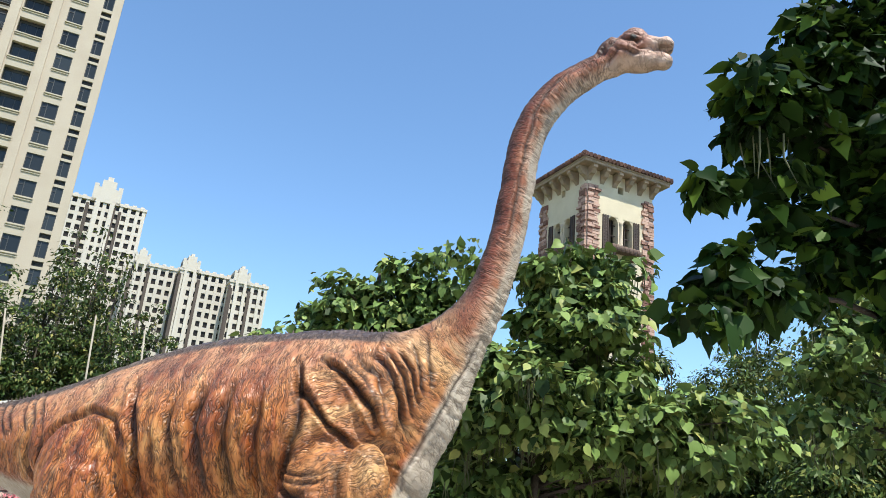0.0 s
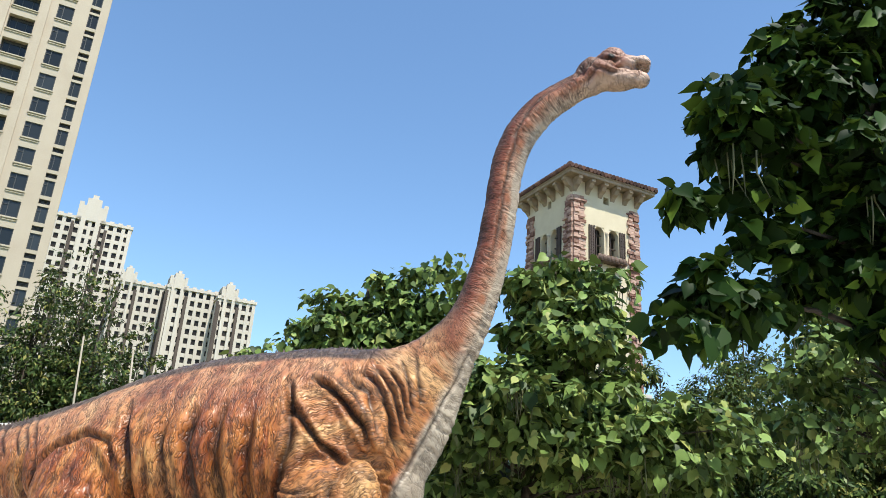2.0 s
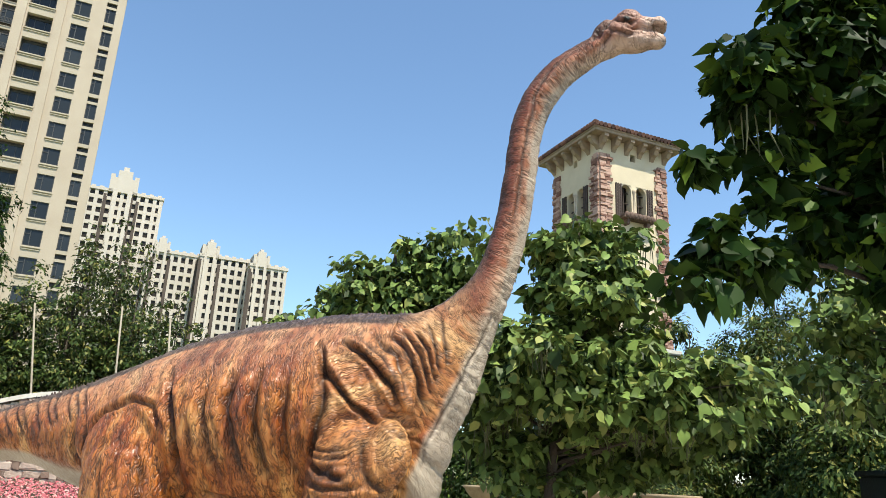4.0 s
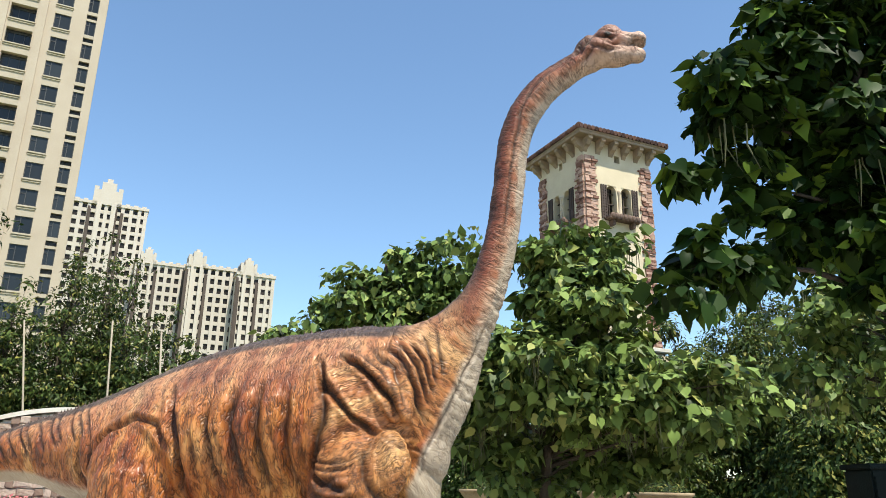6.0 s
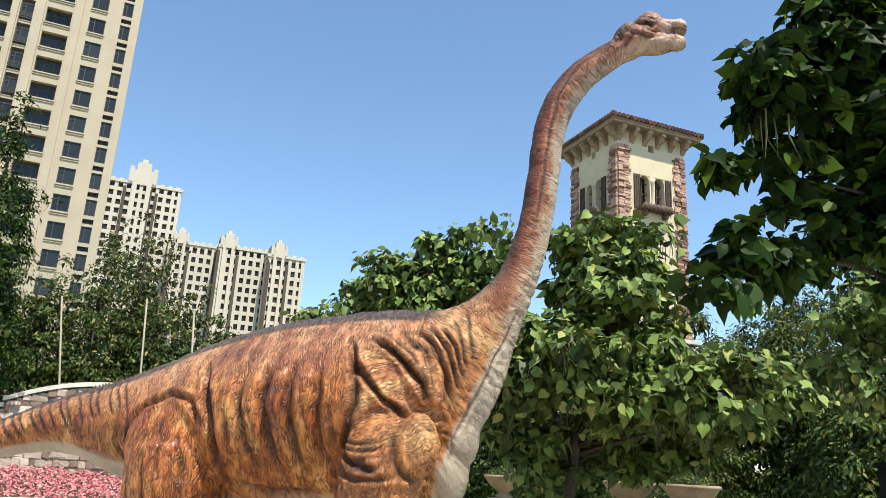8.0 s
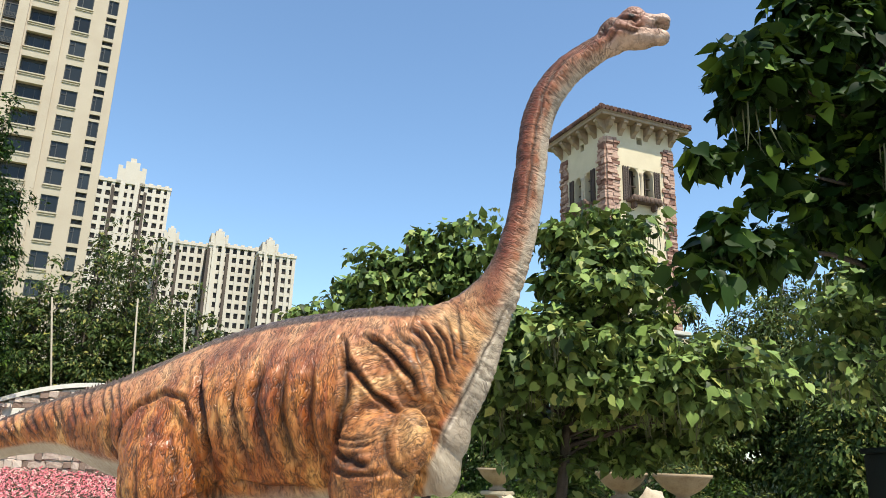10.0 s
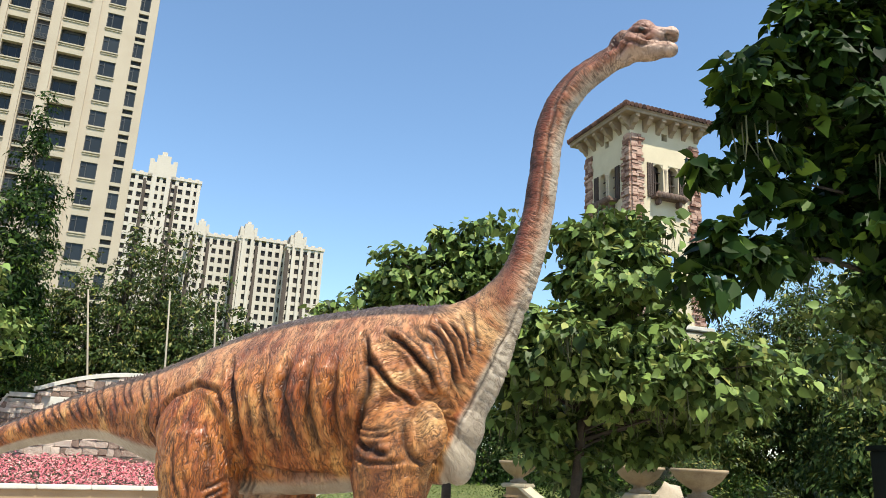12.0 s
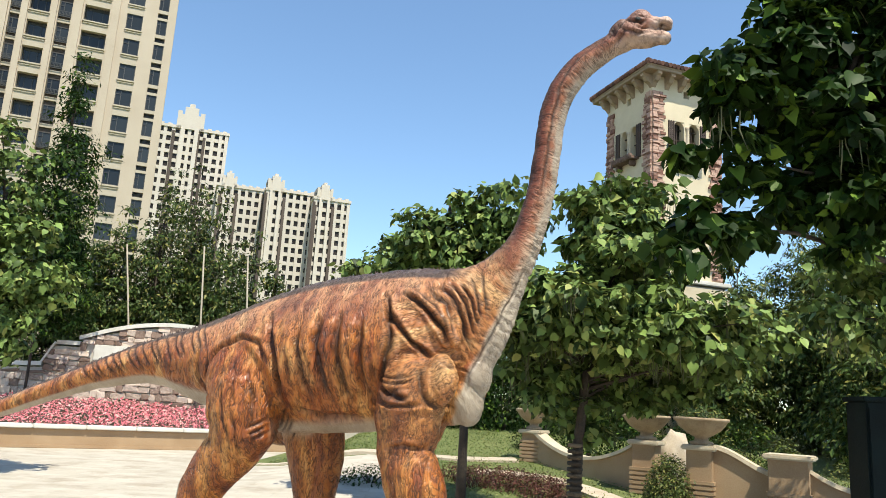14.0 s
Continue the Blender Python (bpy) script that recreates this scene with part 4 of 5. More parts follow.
build_high_rise()
build_far_block(-103.5, -79.2, 85.5, [(0.50, 8.5, 5.0)], 10, (0.30, 0.62), "pale far apartment block with stepped crown")
build_far_block(-79.0, -63.6, 66.0, [(0.22, 4.5, 3.0)], 7, (0.9,), "pale far apartment block, lower, with small crown")
build_far_block(-63.4, -48.3, 65.3, [(0.18, 5.2, 3.2)], 7, (0.0,), "pale far apartment block with stepped crown")
build_far_block(-48.0, -37.0, 63.2, [(0.28, 5.0, 3.2)], 5, (0.0,), "pale far apartment block at the end of the row")


# ---- garden walls ----
def build_bed():
    a, b = Vector((-14.6, 16.4, 0)), Vector((-4.6, 23.7, 0))
    ang = math.atan2(b.y - a.y, b.x - a.x)
    ln = (b - a).length
    wall = thing("flower_bed_wall", Matrix.Translation(a) @ Matrix.Rotation(ang, 4, "Z"), "low tan garden wall with pale stone coping", "wall", kind="structure")
    part("wall", boxes(((ln / 2, 0.15, 0.24), (ln, 0.3, 0.48)), bevel=0.01), M_TAN, wall)
    n = 10
    for k in range(n):
        part("coping", boxes((((k + 0.5) * ln / n, 0.13, 0.53), (ln / n - 0.008, 0.46, 0.10)), bevel=0.02), M_COPING, wall, "pale stone coping")
    part("plinth", boxes(((ln / 2, 0.0, 0.04), (ln, 0.1, 0.08)), bevel=0.01), M_TAN, wall)
    # sloping bed behind it
    R = Matrix.Translation(a) @ Matrix.Rotation(ang, 4, "Z")
    bm = bmesh.new()
    nx, ny = 40, 12
    depth = 4.6
    rnd = random.Random(8)
    g = [[bm.verts.new(R @ Vector((ln * i / nx, 0.3 + depth * j / ny, 0.46 + 0.66 * j / ny + rnd.uniform(-0.02, 0.02)))) for i in range(nx + 1)] for j in range(ny + 1)]
    for j in range(ny):
        for i in range(nx):
            bm.faces.new((g[j][i], g[j][i + 1], g[j + 1][i + 1], g[j + 1][i]))
    low = [bm.verts.new(R @ Vector((ln * i / nx, 0.3 + depth, 0))) for i in range(nx + 1)]
    for i in range(nx):
        bm.faces.new((g[ny][i], g[ny][i + 1], low[i + 1], low[i]))
    tagged(part("bed_soil", bm, M_SOIL), "dark planted soil sloping up behind the low wall", "soil", kind="structure")
    rng = np.random.default_rng(3)
    pos = np.stack([rng.uniform(0.1, ln - 0.1, 17000), rng.uniform(0.35, depth, 17000)], 1)
    z = 0.50 + 0.66 * (pos[:, 1] - 0.3) / depth + rng.uniform(0.02, 0.14, 17000)
    P = np.array([R @ Vector((x, y, h)) for (x, y), h in zip(pos, z)])
    leaf = leaf_mesh("flowers", P[:13000], np.tile([0, -0.5, 0.6], (13000, 1)), rng, 0.09, M_PINK, flat=True)
    tagged(new("flowers", leaf), "pink bedding flowers massed behind the low wall", "flowers", kind="stuff")
    lf = leaf_mesh("flower_leaves", P[13000:] - [0, 0, 0.05], np.tile([0, 0, 1.0], (4000, 1)), rng, 0.08, M_DARKLEAF, flat=False)
    tagged(new("flower_leaves", lf), "green leaves among the pink flowers", "leaves", kind="stuff")


def stone_meshes(n, seed, mat):
    rnd = random.Random(seed)
    out = []
    for _ in range(n):
        bm = bmesh.new()
        add_box(bm, (0, 0, 0), (1, 1, 1))
        bmesh.ops.bevel(bm, geom=bm.edges[:], offset=0.09, segments=1, affect="EDGES")
        for vert in bm.verts:
            vert.co += Vector((rnd.uniform(-0.09, 0.09), rnd.uniform(-0.14, 0.14), rnd.uniform(-0.13, 0.13)))
        out.append(mesh_of(bm, "stone", mat))
    return out


def build_stone_wall():
    """A rubble wall that rises in an arch, with shoulders and a white coping."""
    L0, L1 = -8.0, 8.0
    m = pose(-9.5, 25.2, 0.9, 0, 0, 14)
    wall = thing("arched_stone_wall", m, "grey rubble stone wall with arched white coping", "wall", kind="structure")

    def top(x):
        ax = abs(x)
        if ax < 2.9:
            return 2.75 - 0.62 * (ax / 2.9) ** 2
        if ax < 3.9:
            return 1.95
        return 1.25 - 0.05 * (ax - 3.9)

    bm = bmesh.new()
    n = 80
    xs = [L0 + (L1 - L0) * k / n for k in range(n + 1)]
    for x0, x1 in zip(xs, xs[1:]):
        t = top((x0 + x1) / 2)
        add_box(bm, ((x0 + x1) / 2, 0.2, t / 2 - 0.5), (x1 - x0, 0.36, t + 0.9))
    part("core", bm, M_MORTAR, wall)
    cop = bmesh.new()
    k = 0
    for span, steps in (((-2.95, 2.95), 26), ((-4.0, -2.9), 3), ((2.9, 4.0), 3), ((-8, -3.95), 8), ((3.95, 8), 8)):
        for i in range(steps):
            a, b = span[0] + (span[1] - span[0]) * i / steps, span[0] + (span[1] - span[0]) * (i + 1) / steps
            za, zb = (top(min(max(v, span[0] + 0.06), span[1] - 0.06)) for v in (a, b))
            q = [cop.verts.new((x, y, z)) for x, z in ((a, za), (b, zb)) for y, z in ((-0.1, z), (0.5, z), (0.5, z + 0.13), (-0.1, z + 0.13))]
            for f in ((0, 1, 2, 3), (7, 6, 5, 4), (0, 4, 5, 1), (1, 5, 6, 2), (2, 6, 7, 3), (3, 7, 4, 0)):
                cop.faces.new([q[j] for j in f])
    part("coping", cop, M_COPING, wall, "white stone coping")
    part("plaque", boxes(((-1.85, -0.04, 1.76), (1.2, 0.16, 0.50)), bevel=0.02), M_COPING, wall, "white stone panel")
    rnd = random.Random(11)
    kinds = stone_meshes(8, 5, M_STONE)
    z, count = 0.15, 0
    spots = []
    while z < 2.7:
        h = rnd.uniform(0.10, 0.24)
        x = -6.2 + rnd.uniform(0, 0.3)
        while x < 3.2:
            w = rnd.uniform(0.14, 0.50)
            if z + h < top(x + w / 2) + 0.02 and not (-2.6 < x + w / 2 < -1.1 and 1.45 < z + h / 2 < 2.07):
                spots.append((x + w / 2, z + h / 2 + rnd.uniform(-0.025, 0.025), w, h * rnd.uniform(0.86, 1.1)))
            x += w
        z += h
    spots.sort(key=lambda q: abs(q[0] + 1.8) + 0.6 * abs(q[1] - 1.6))
    for x, zz, w, h in spots[:300]:
        ob = part("stone", kinds[count % 8], M_STONE, wall)
        ob.location, ob.scale = (x, 0.0, zz), (w - 0.012, rnd.uniform(0.10, 0.17), h - 0.008)
        ob.rotation_euler = (0, radians(rnd.uniform(-6, 6)), 0)
        count += 1
    bm = bmesh.new()
    for x, zz, w, h in spots[300:]:
        add_box(bm, (x, 0.0, zz), (w - 0.022, rnd.uniform(0.10, 0.17), h - 0.02))
    tagged(part("stones", bm, M_STONE, wall, "smaller grey wall stones"), kind="stuff")


def build_pillar(x, y, top, wide, label):
    z0 = ground_z(x, y) - 0.05
    root = thing("garden_pillar", pose(x, y, 0, 0, 0, -30), label, "pillar", "pillars of the garden wall")
    h = top - z0
    part("shaft", boxes(((0, 0, z0 + h / 2), (wide, wide, h - 0.08)), bevel=0.012), M_TAN, root)
    part("cap", boxes(((0, 0, top - 0.03), (wide + 0.16, wide + 0.16, 0.09)), bevel=0.025), M_CREAM, root, "pale stone cap")
    bm = bmesh.new()
    for k in range(6):
        add_box(bm, (0, 0, z0 + 0.08 + k * 0.085), (wide + 0.07, wide + 0.07, 0.055))
    part("banding", bm, M_TAN, root, "ribbed tan base courses")
    return root


def build_planter(x, y, z, r, label, seed):
    root = thing("stone_planter", pose(x, y, z), label, "planter", "planters on the pillars")
    k = r / 0.46
    bowl = lathe([(0.19 * k, 0), (0.20 * k, 0.05), (0.12 * k, 0.08), (0.11 * k, 0.13), (0.22 * k, 0.19), (0.33 * k, 0.27), (0.41 * k, 0.37), (0.43 * k, 0.41), (0.46 * k, 0.42), (0.465 * k, 0.47), (0.42 * k, 0.475), (0.38 * k, 0.43)], 28)
    part("bowl", bowl, M_BOWL, root, smooth=True)
    rng = np.random.default_rng(seed)
    n = 700
    ang, rad = rng.uniform(0, math.tau, n), r * 0.85 * np.sqrt(rng.uniform(0, 1, n))
    P = np.stack([rad * np.cos(ang), rad * np.sin(ang), 0.46 + rng.uniform(-0.02, 0.27, n) * (1.2 - rad / r)], 1)
    plant = part("plant", leaf_mesh("plant", P, np.stack([np.cos(ang), np.sin(ang), np.full(n, 0.9)], 1), rng, 0.075, M_FINELEAF), M_FINELEAF, root, "low green planting")
    tagged(plant, kind="stuff")


def swoop_wall(p, q, zp, zq, label, fall=False):
    """A garden wall between pillars whose coping dips in a curve."""
    a, b = Vector((*p, 0)), Vector((*q, 0))
    ln = (b - a).length
    ang = math.atan2(b.y - a.y, b.x - a.x)
    root = thing("garden_wall", Matrix.Translation(a) @ Matrix.Rotation(ang, 4, "Z"), label, "wall", kind="structure")
    n = 24
    body, cop = bmesh.new(), bmesh.new()

    def tz(u):
        if fall:
            k = min(max((u - 0.12) / 0.8, 0), 1)
            return zp + (zq - zp) * k * k * (3 - 2 * k)
        ends = zp + (zq - zp) * u
        return ends - 0.44 * math.sin(math.pi * min(max((u - 0.06) / 0.9, 0), 1)) ** 0.8

    prev = None
    for k in range(n + 1):
        u = k / n
        w = a.lerp(b, u)
        base = ground_z(w.x, w.y) - 0.1
        z = tz(u)
        cur = [body.verts.new((u * ln, y, h)) for y, h in ((-0.1, base), (0.1, base), (0.1, z), (-0.1, z))]
        cc = [cop.verts.new((u * ln, y, h)) for y, h in ((-0.16, z), (0.16, z), (0.15, z + 0.07), (-0.15, z + 0.07))]
        if prev:
            for o, m in ((prev[0], cur), (prev[1], cc)):
                bmx = body if m is cur else cop
                for j in range(4):
                    bmx.faces.new((o[j], o[(j + 1) % 4], m[(j + 1) % 4], m[j]))
        else:
            body.faces.new(cur)
            cop.faces.new(cc)
        prev = (cur, cc)
    body.faces.new(prev[0])
    cop.faces.new(prev[1])
    part("wall", body, M_TAN, root)
    part("coping", cop, M_CREAM, root, "curved pale coping")


# ---- foliage ----
# a heart-shaped leaf: a folded midrib with lobes on both sides
STATIONS = 7
RIB = [(0, -0.02 + 0.98 * k / 6 + 0.09 * (k == 6), -0.10 * (k / 6) ** 2) for k in range(STATIONS)]
HALF = (0.20, 0.43, 0.49, 0.44, 0.32, 0.17, 0.012)
LEAF = np.array(RIB + [(e * w, y - 0.10 * (k < 2), z + 0.16 * w) for e in (-1, 1) for k, (w, (_, y, z)) in enumerate(zip(HALF, RIB))])
LEAF_FACES = [(k, k + 1, 8 + k, 7 + k) for k in range(6)] + [(k, 14 + k, 15 + k, k + 1) for k in range(6)]
SLIM = np.array([(0, 0, 0), (-0.22, 0.45, 0.04), (0, 1.05, -0.05), (0.22, 0.45, 0.04)])
SLIM_FACES = [(0, 3, 2, 1)]


def leaf_mesh(name, P, out, rng, size, material, flat=False, broad=False, lift=0.55):
    """Leaves at the places P that face outwards and hang a little."""
    shape, faces = (LEAF, LEAF_FACES) if broad else (SLIM, SLIM_FACES)
    n, k = len(P), len(shape)
    nrm = out + rng.normal(0, 0.75 if broad else 0.55, (n, 3)) + [0, 0, lift]
    nrm /= np.linalg.norm(nrm, axis=1)[:, None]
    hang = rng.normal(0, 0.7, (n, 3)) + out * 0.6 + [0, 0, -0.7 if not flat else 0.0]
    tip = hang - nrm * (hang * nrm).sum(1)[:, None]
    tip /= np.linalg.norm(tip, axis=1)[:, None]
    sid = np.cross(tip, nrm)
    sc = size * rng.uniform(0.42, 1.3, n)[:, None, None]
    curl = rng.uniform(-0.6, 3.0, n)[:, None, None] if broad else 1.0
    slim = rng.uniform(0.65, 1.1, n)[:, None, None] if broad else 1.0
    V = P[:, None] + sc * (slim * sid[:, None] * shape[None, :, :1] + tip[:, None] * shape[None, :, 1:2] + curl * nrm[:, None] * shape[None, :, 2:])
    me = bpy.data.meshes.new(name)
    fl = np.array(faces)
    me.vertices.add(n * k)
    me.vertices.foreach_set("co", V.astype(np.float32).ravel())
    idx = (fl[None] + (np.arange(n) * k)[:, None, None]).reshape(-1)
    nf = n * len(faces)
    me.loops.add(len(idx))
    me.loops.foreach_set("vertex_index", idx.astype(np.int32))
    me.polygons.add(nf)
    me.polygons.foreach_set("loop_start", (np.arange(nf) * 4).astype(np.int32))
    me.update(calc_edges=True)
    me.materials.append(material)
    if broad:
        me.shade_smooth()
    return me


def crown_points(lobes, clumps, per, rng, spread):
    """Clumps of leaves near the skin of several egg-shaped lobes."""
    vol = np.array([l[3] * l[4] + l[4] * l[5] + l[3] * l[5] for l in lobes])
    pick = rng.choice(len(lobes), clumps, p=vol / vol.sum())
    L = np.array(lobes)[pick]
    dirs = rng.normal(0, 1, (clumps, 3))
    dirs /= np.linalg.norm(dirs, axis=1)[:, None]
    rad = rng.uniform(0.18, 1.0, clumps) ** 0.5
    rad = np.where(rng.uniform(0, 1, clumps) < 0.10, rng.uniform(1.0, 1.2, clumps), rad)
    C = L[:, :3] + dirs * L[:, 3:] * rad[:, None]
    tuft = np.clip(rng.normal(0, 1, (clumps * per, 3)), -1.8, 1.8) * [1, 1, 0.55]
    P = np.repeat(C, per, 0) + spread * tuft * np.repeat(rng.uniform(0.7, 1.3, clumps), per)[:, None]
    # each tuft is rounded, so its leaves face away from its own middle
    D = 0.65 * np.repeat(dirs, per, 0) + 0.75 * tuft / np.linalg.norm(tuft, axis=1)[:, None]
    return C, P, D


def boughs(lobes, each, flat, seed):
    """Split rounded lobes into flat boughs in tiers, with gaps of shade between them."""
    rng = random.Random(seed)
    out = []
    for x, y, z, a, b, c in lobes:
        k = max(2, round(each * (a * b * c) ** (1 / 3) / 0.7))
        for i in range(k):
            h = -0.85 + 1.7 * (i + rng.uniform(0.2, 0.8)) / k
            w = math.sqrt(max(0.15, 1 - h * h))
            ang, r = i * 2.4 + rng.uniform(0, 1.0), 0.50 * w
            out.append((x + a * r * math.cos(ang), y + b * r * math.sin(ang), z + c * h, a * w * rng.uniform(0.52, 0.72), b * w * rng.uniform(0.52, 0.72), flat))
    return out


def build_tree(name, base, lean, lobes, clumps, per, size, spread, material, label, seed, broad=False, trunk_r=0.09, pods=0, group="", stem=None, pieces=0, lift=0.55):
    rng = np.random.default_rng(seed)
    x, y = base
    z0 = ground_z(x, y)
    root = thing(name, pose(x, y, z0), label, "tree", group)
    off = np.array([x, y, z0])
    lob = np.array(lobes, float)
    lob[:, :3] -= off
    C, P, D = crown_points(lob, clumps, per, rng, spread)
    bm = bmesh.new()
    top = lob[:, 2].max()
    fork = stem if stem else max(0.6, lob[:, 2].min() * 0.9)
    mid = (lean[0] * 0.5, lean[1] * 0.5, fork * 0.5)
    tube(bm, [(0, 0, -0.1), mid, (lean[0], lean[1], fork), (lob[:, 0].mean(), lob[:, 1].mean(), top)], [trunk_r * 1.25, trunk_r, trunk_r * 0.85, trunk_r * 0.25], 10)
    for c in C[:: max(1, clumps // 60)]:
        s = Vector((lean[0], lean[1], fork)).lerp(Vector((lob[:, 0].mean(), lob[:, 1].mean(), top)), min(max((c[2] - fork) / max(top - fork, 0.1) * 0.7, 0), 0.9))
        m = s.lerp(Vector(c), 0.55) + Vector((0, 0, 0.12))
        tube(bm, [s, m, c], [trunk_r * 0.27, trunk_r * 0.17, trunk_r * 0.05], 5)
    part("trunk", bm, M_BARK, root, smooth=True)
    keep = len(P) - pieces
    crown = part("crown", leaf_mesh("crown", P[:keep], D[:keep], rng, size, material, broad=broad, lift=lift), material, root)
    if pieces:
        one = leaf_mesh("leaf", np.zeros((1, 3)), np.array([[0, 0, 1.0]]), np.random.default_rng(1), size, material, broad=True)
        for p in P[keep:]:
            lf = part("leaf", one, material, crown)
            lf.location = p
            lf.rotation_euler = (rng.uniform(-0.9, 0.9), rng.uniform(-0.9, 0.9), rng.uniform(0, 6.28))
    if pods:
        bp = bmesh.new()
        for c in C[rng.choice(clumps, pods)]:
            for _ in range(6):
                p = Vector(c) + Vector(rng.normal(0, 0.07, 3))
                tube(bp, [p, p + Vector((rng.normal(0, 0.01), rng.normal(0, 0.01), -0.15)), p + Vector((rng.normal(0, 0.03), rng.normal(0, 0.03), -0.32))], [0.005, 0.006, 0.002], 4)
        tagged(part("seed_pod", bp, M_POD, root, "long thin hanging seed pods"), kind="stuff")
    return root


def build_shrub(name, c, r, n, size, material, label, seed, category="shrub"):
    rng = np.random.default_rng(seed)
    z0 = ground_z(c[0], c[1])
    d = rng.normal(0, 1, (n, 3))
    d /= np.linalg.norm(d, axis=1)[:, None]
    d[:, 2] = np.abs(d[:, 2])
    P = d * np.array(r) * rng.uniform(0.35, 1.0, n)[:, None] ** 0.35 + rng.normal(0, 0.03, (n, 3))
    root = thing(name, pose(c[0], c[1], z0), label, category)
    bm = bmesh.new()
    for k in range(6):
        a = k * 1.05
        tube(bm, [(0, 0, -0.05), (0.3 * r[0] * math.cos(a), 0.3 * r[1] * math.sin(a), 0.5 * r[2])], [0.02, 0.008], 5)
    part("stems", bm, M_BARK, root)
    part("foliage", leaf_mesh("foliage", P, d, rng, size, material), material, root)


build_bed()
build_stone_wall()
PIL0, PILM, PIL1, PIL2, PIL3 = (1.80, 18.45), (3.67, 15.3), (4.36, 14.1), (5.62, 13.4), (7.7, 12.6)
build_pillar(*PIL0, 1.17, 0.42, "tan garden pillar carrying a stone planter")
build_pillar(*PILM, 1.17, 0.44, "tan garden pillar with ribbed base and pale cap")
build_pillar(*PIL1, 1.17, 0.44, "tan garden pillar carrying a large stone planter")
build_pillar(*PIL2, 1.12, 0.62, "broad tan garden pillar with pale flat cap")
build_pillar(*PIL3, 1.12, 0.62, "broad tan garden pillar at the wall's end")
build_planter(*PIL0, 1.185, 0.44, "pale sandstone bowl planter on a pillar", 21)
build_planter(*PILM, 1.185, 0.46, "pale sandstone bowl planter beside the small rock", 22)
build_planter(*PIL1, 1.185, 0.48, "large pale sandstone bowl planter on a pillar", 23)
swoop_wall(PIL0, PILM, 1.1, 1.1, "tan garden wall with dipping pale coping")
swoop_wall(PIL1, PIL2, 1.14, 0.72, "tan garden wall with coping that swoops down", True)
swoop_wall(PIL2, PIL3, 1.0, 1.0, "tan garden wall with dipping pale coping")

# trees
build_tree("catalpa_tree", (1.52, 10.2), (0.05, 0.0), boughs([(1.95, 10.2, 4.35, 0.72, 0.65, 0.62), (2.35, 10.1, 4.0, 0.45, 0.5, 0.4), (1.95, 9.85, 3.4, 0.85, 1.0, 0.65), (2.85, 9.75, 2.62, 1.35, 1.2, 0.48), (1.42, 9.6, 2.78, 1.05, 1.15, 0.55), (0.82, 10.4, 4.42, 0.36, 0.38, 0.42), (1.62, 10.4, 1.75, 0.55, 0.45, 0.5), (2.3, 10.6, 2.1, 1.3, 0.5, 0.4), (1.05, 10.2, 2.1, 0.5, 0.5, 0.4)], 9, 0.09, 3),
           450, 58, 0.118, 0.12, M_CATALPA, "catalpa tree with broad drooping green leaves and pods", 31, True, 0.078, 70, "catalpa trees", None, 0, 1.1)
build_tree("catalpa_tree", (0.1, 12.6), (0, 0), boughs([(-0.55, 12.6, 4.2, 0.85, 0.8, 0.72), (0.5, 12.6, 4.55, 0.75, 0.7, 0.72), (0.0, 12.6, 3.2, 1.4, 1.0, 0.8), (-1.2, 12.8, 3.85, 0.6, 0.6, 0.55), (0.0, 12.6, 4.75, 0.5, 0.5, 0.4), (-1.85, 12.7, 3.75, 0.28, 0.3, 0.35)], 8, 0.09, 4),
           250, 50, 0.120, 0.13, M_CATALPA, "catalpa tree with broad green leaves on the lawn", 32, True, 0.07, 30, "catalpa trees", None, 0, 1.1)
build_tree("catalpa_tree", (4.1, 6.3), (-0.1, 0), [(1.9, 5.55, 4.32, 0.25, 0.25, 0.21), (2.57, 5.92, 4.7, 0.43, 0.43, 0.35), (3.16, 6.04, 4.96, 0.32, 0.32, 0.42), (2.02, 5.55, 3.98, 0.24, 0.24, 0.17), (2.67, 5.92, 4.06, 0.46, 0.46, 0.37), (3.11, 6.04, 4.13, 0.32, 0.32, 0.46), (1.68, 5.55, 3.62, 0.13, 0.22, 0.08), (2.06, 5.67, 3.48, 0.2, 0.22, 0.18), (2.69, 6.04, 3.5, 0.42, 0.41, 0.33), (2.98, 5.8, 3.32, 0.26, 0.27, 0.44), (1.73, 5.67, 3.06, 0.19, 0.22, 0.15), (2.11, 5.79, 3.06, 0.26, 0.26, 0.2), (1.51, 5.55, 2.81, 0.11, 0.22, 0.09), (3.9, 5.9, 4.65, 0.71, 0.7, 0.6), (3.75, 5.9, 3.75, 0.66, 0.7, 0.6), (4.85, 6.2, 4.3, 0.95, 1.0, 0.89), (3.05, 5.9, 5.15, 0.42, 0.4, 0.28), (2.0, 5.6, 4.02, 0.3, 0.3, 0.26), (1.92, 5.65, 3.72, 0.26, 0.28, 0.2)],
           400, 42, 0.122, 0.072, M_DARKLEAF, "large catalpa tree close by, shade put into its broad leaves", 33, True, 0.11, 26, "catalpa trees", 2.4, 260, 1.1)
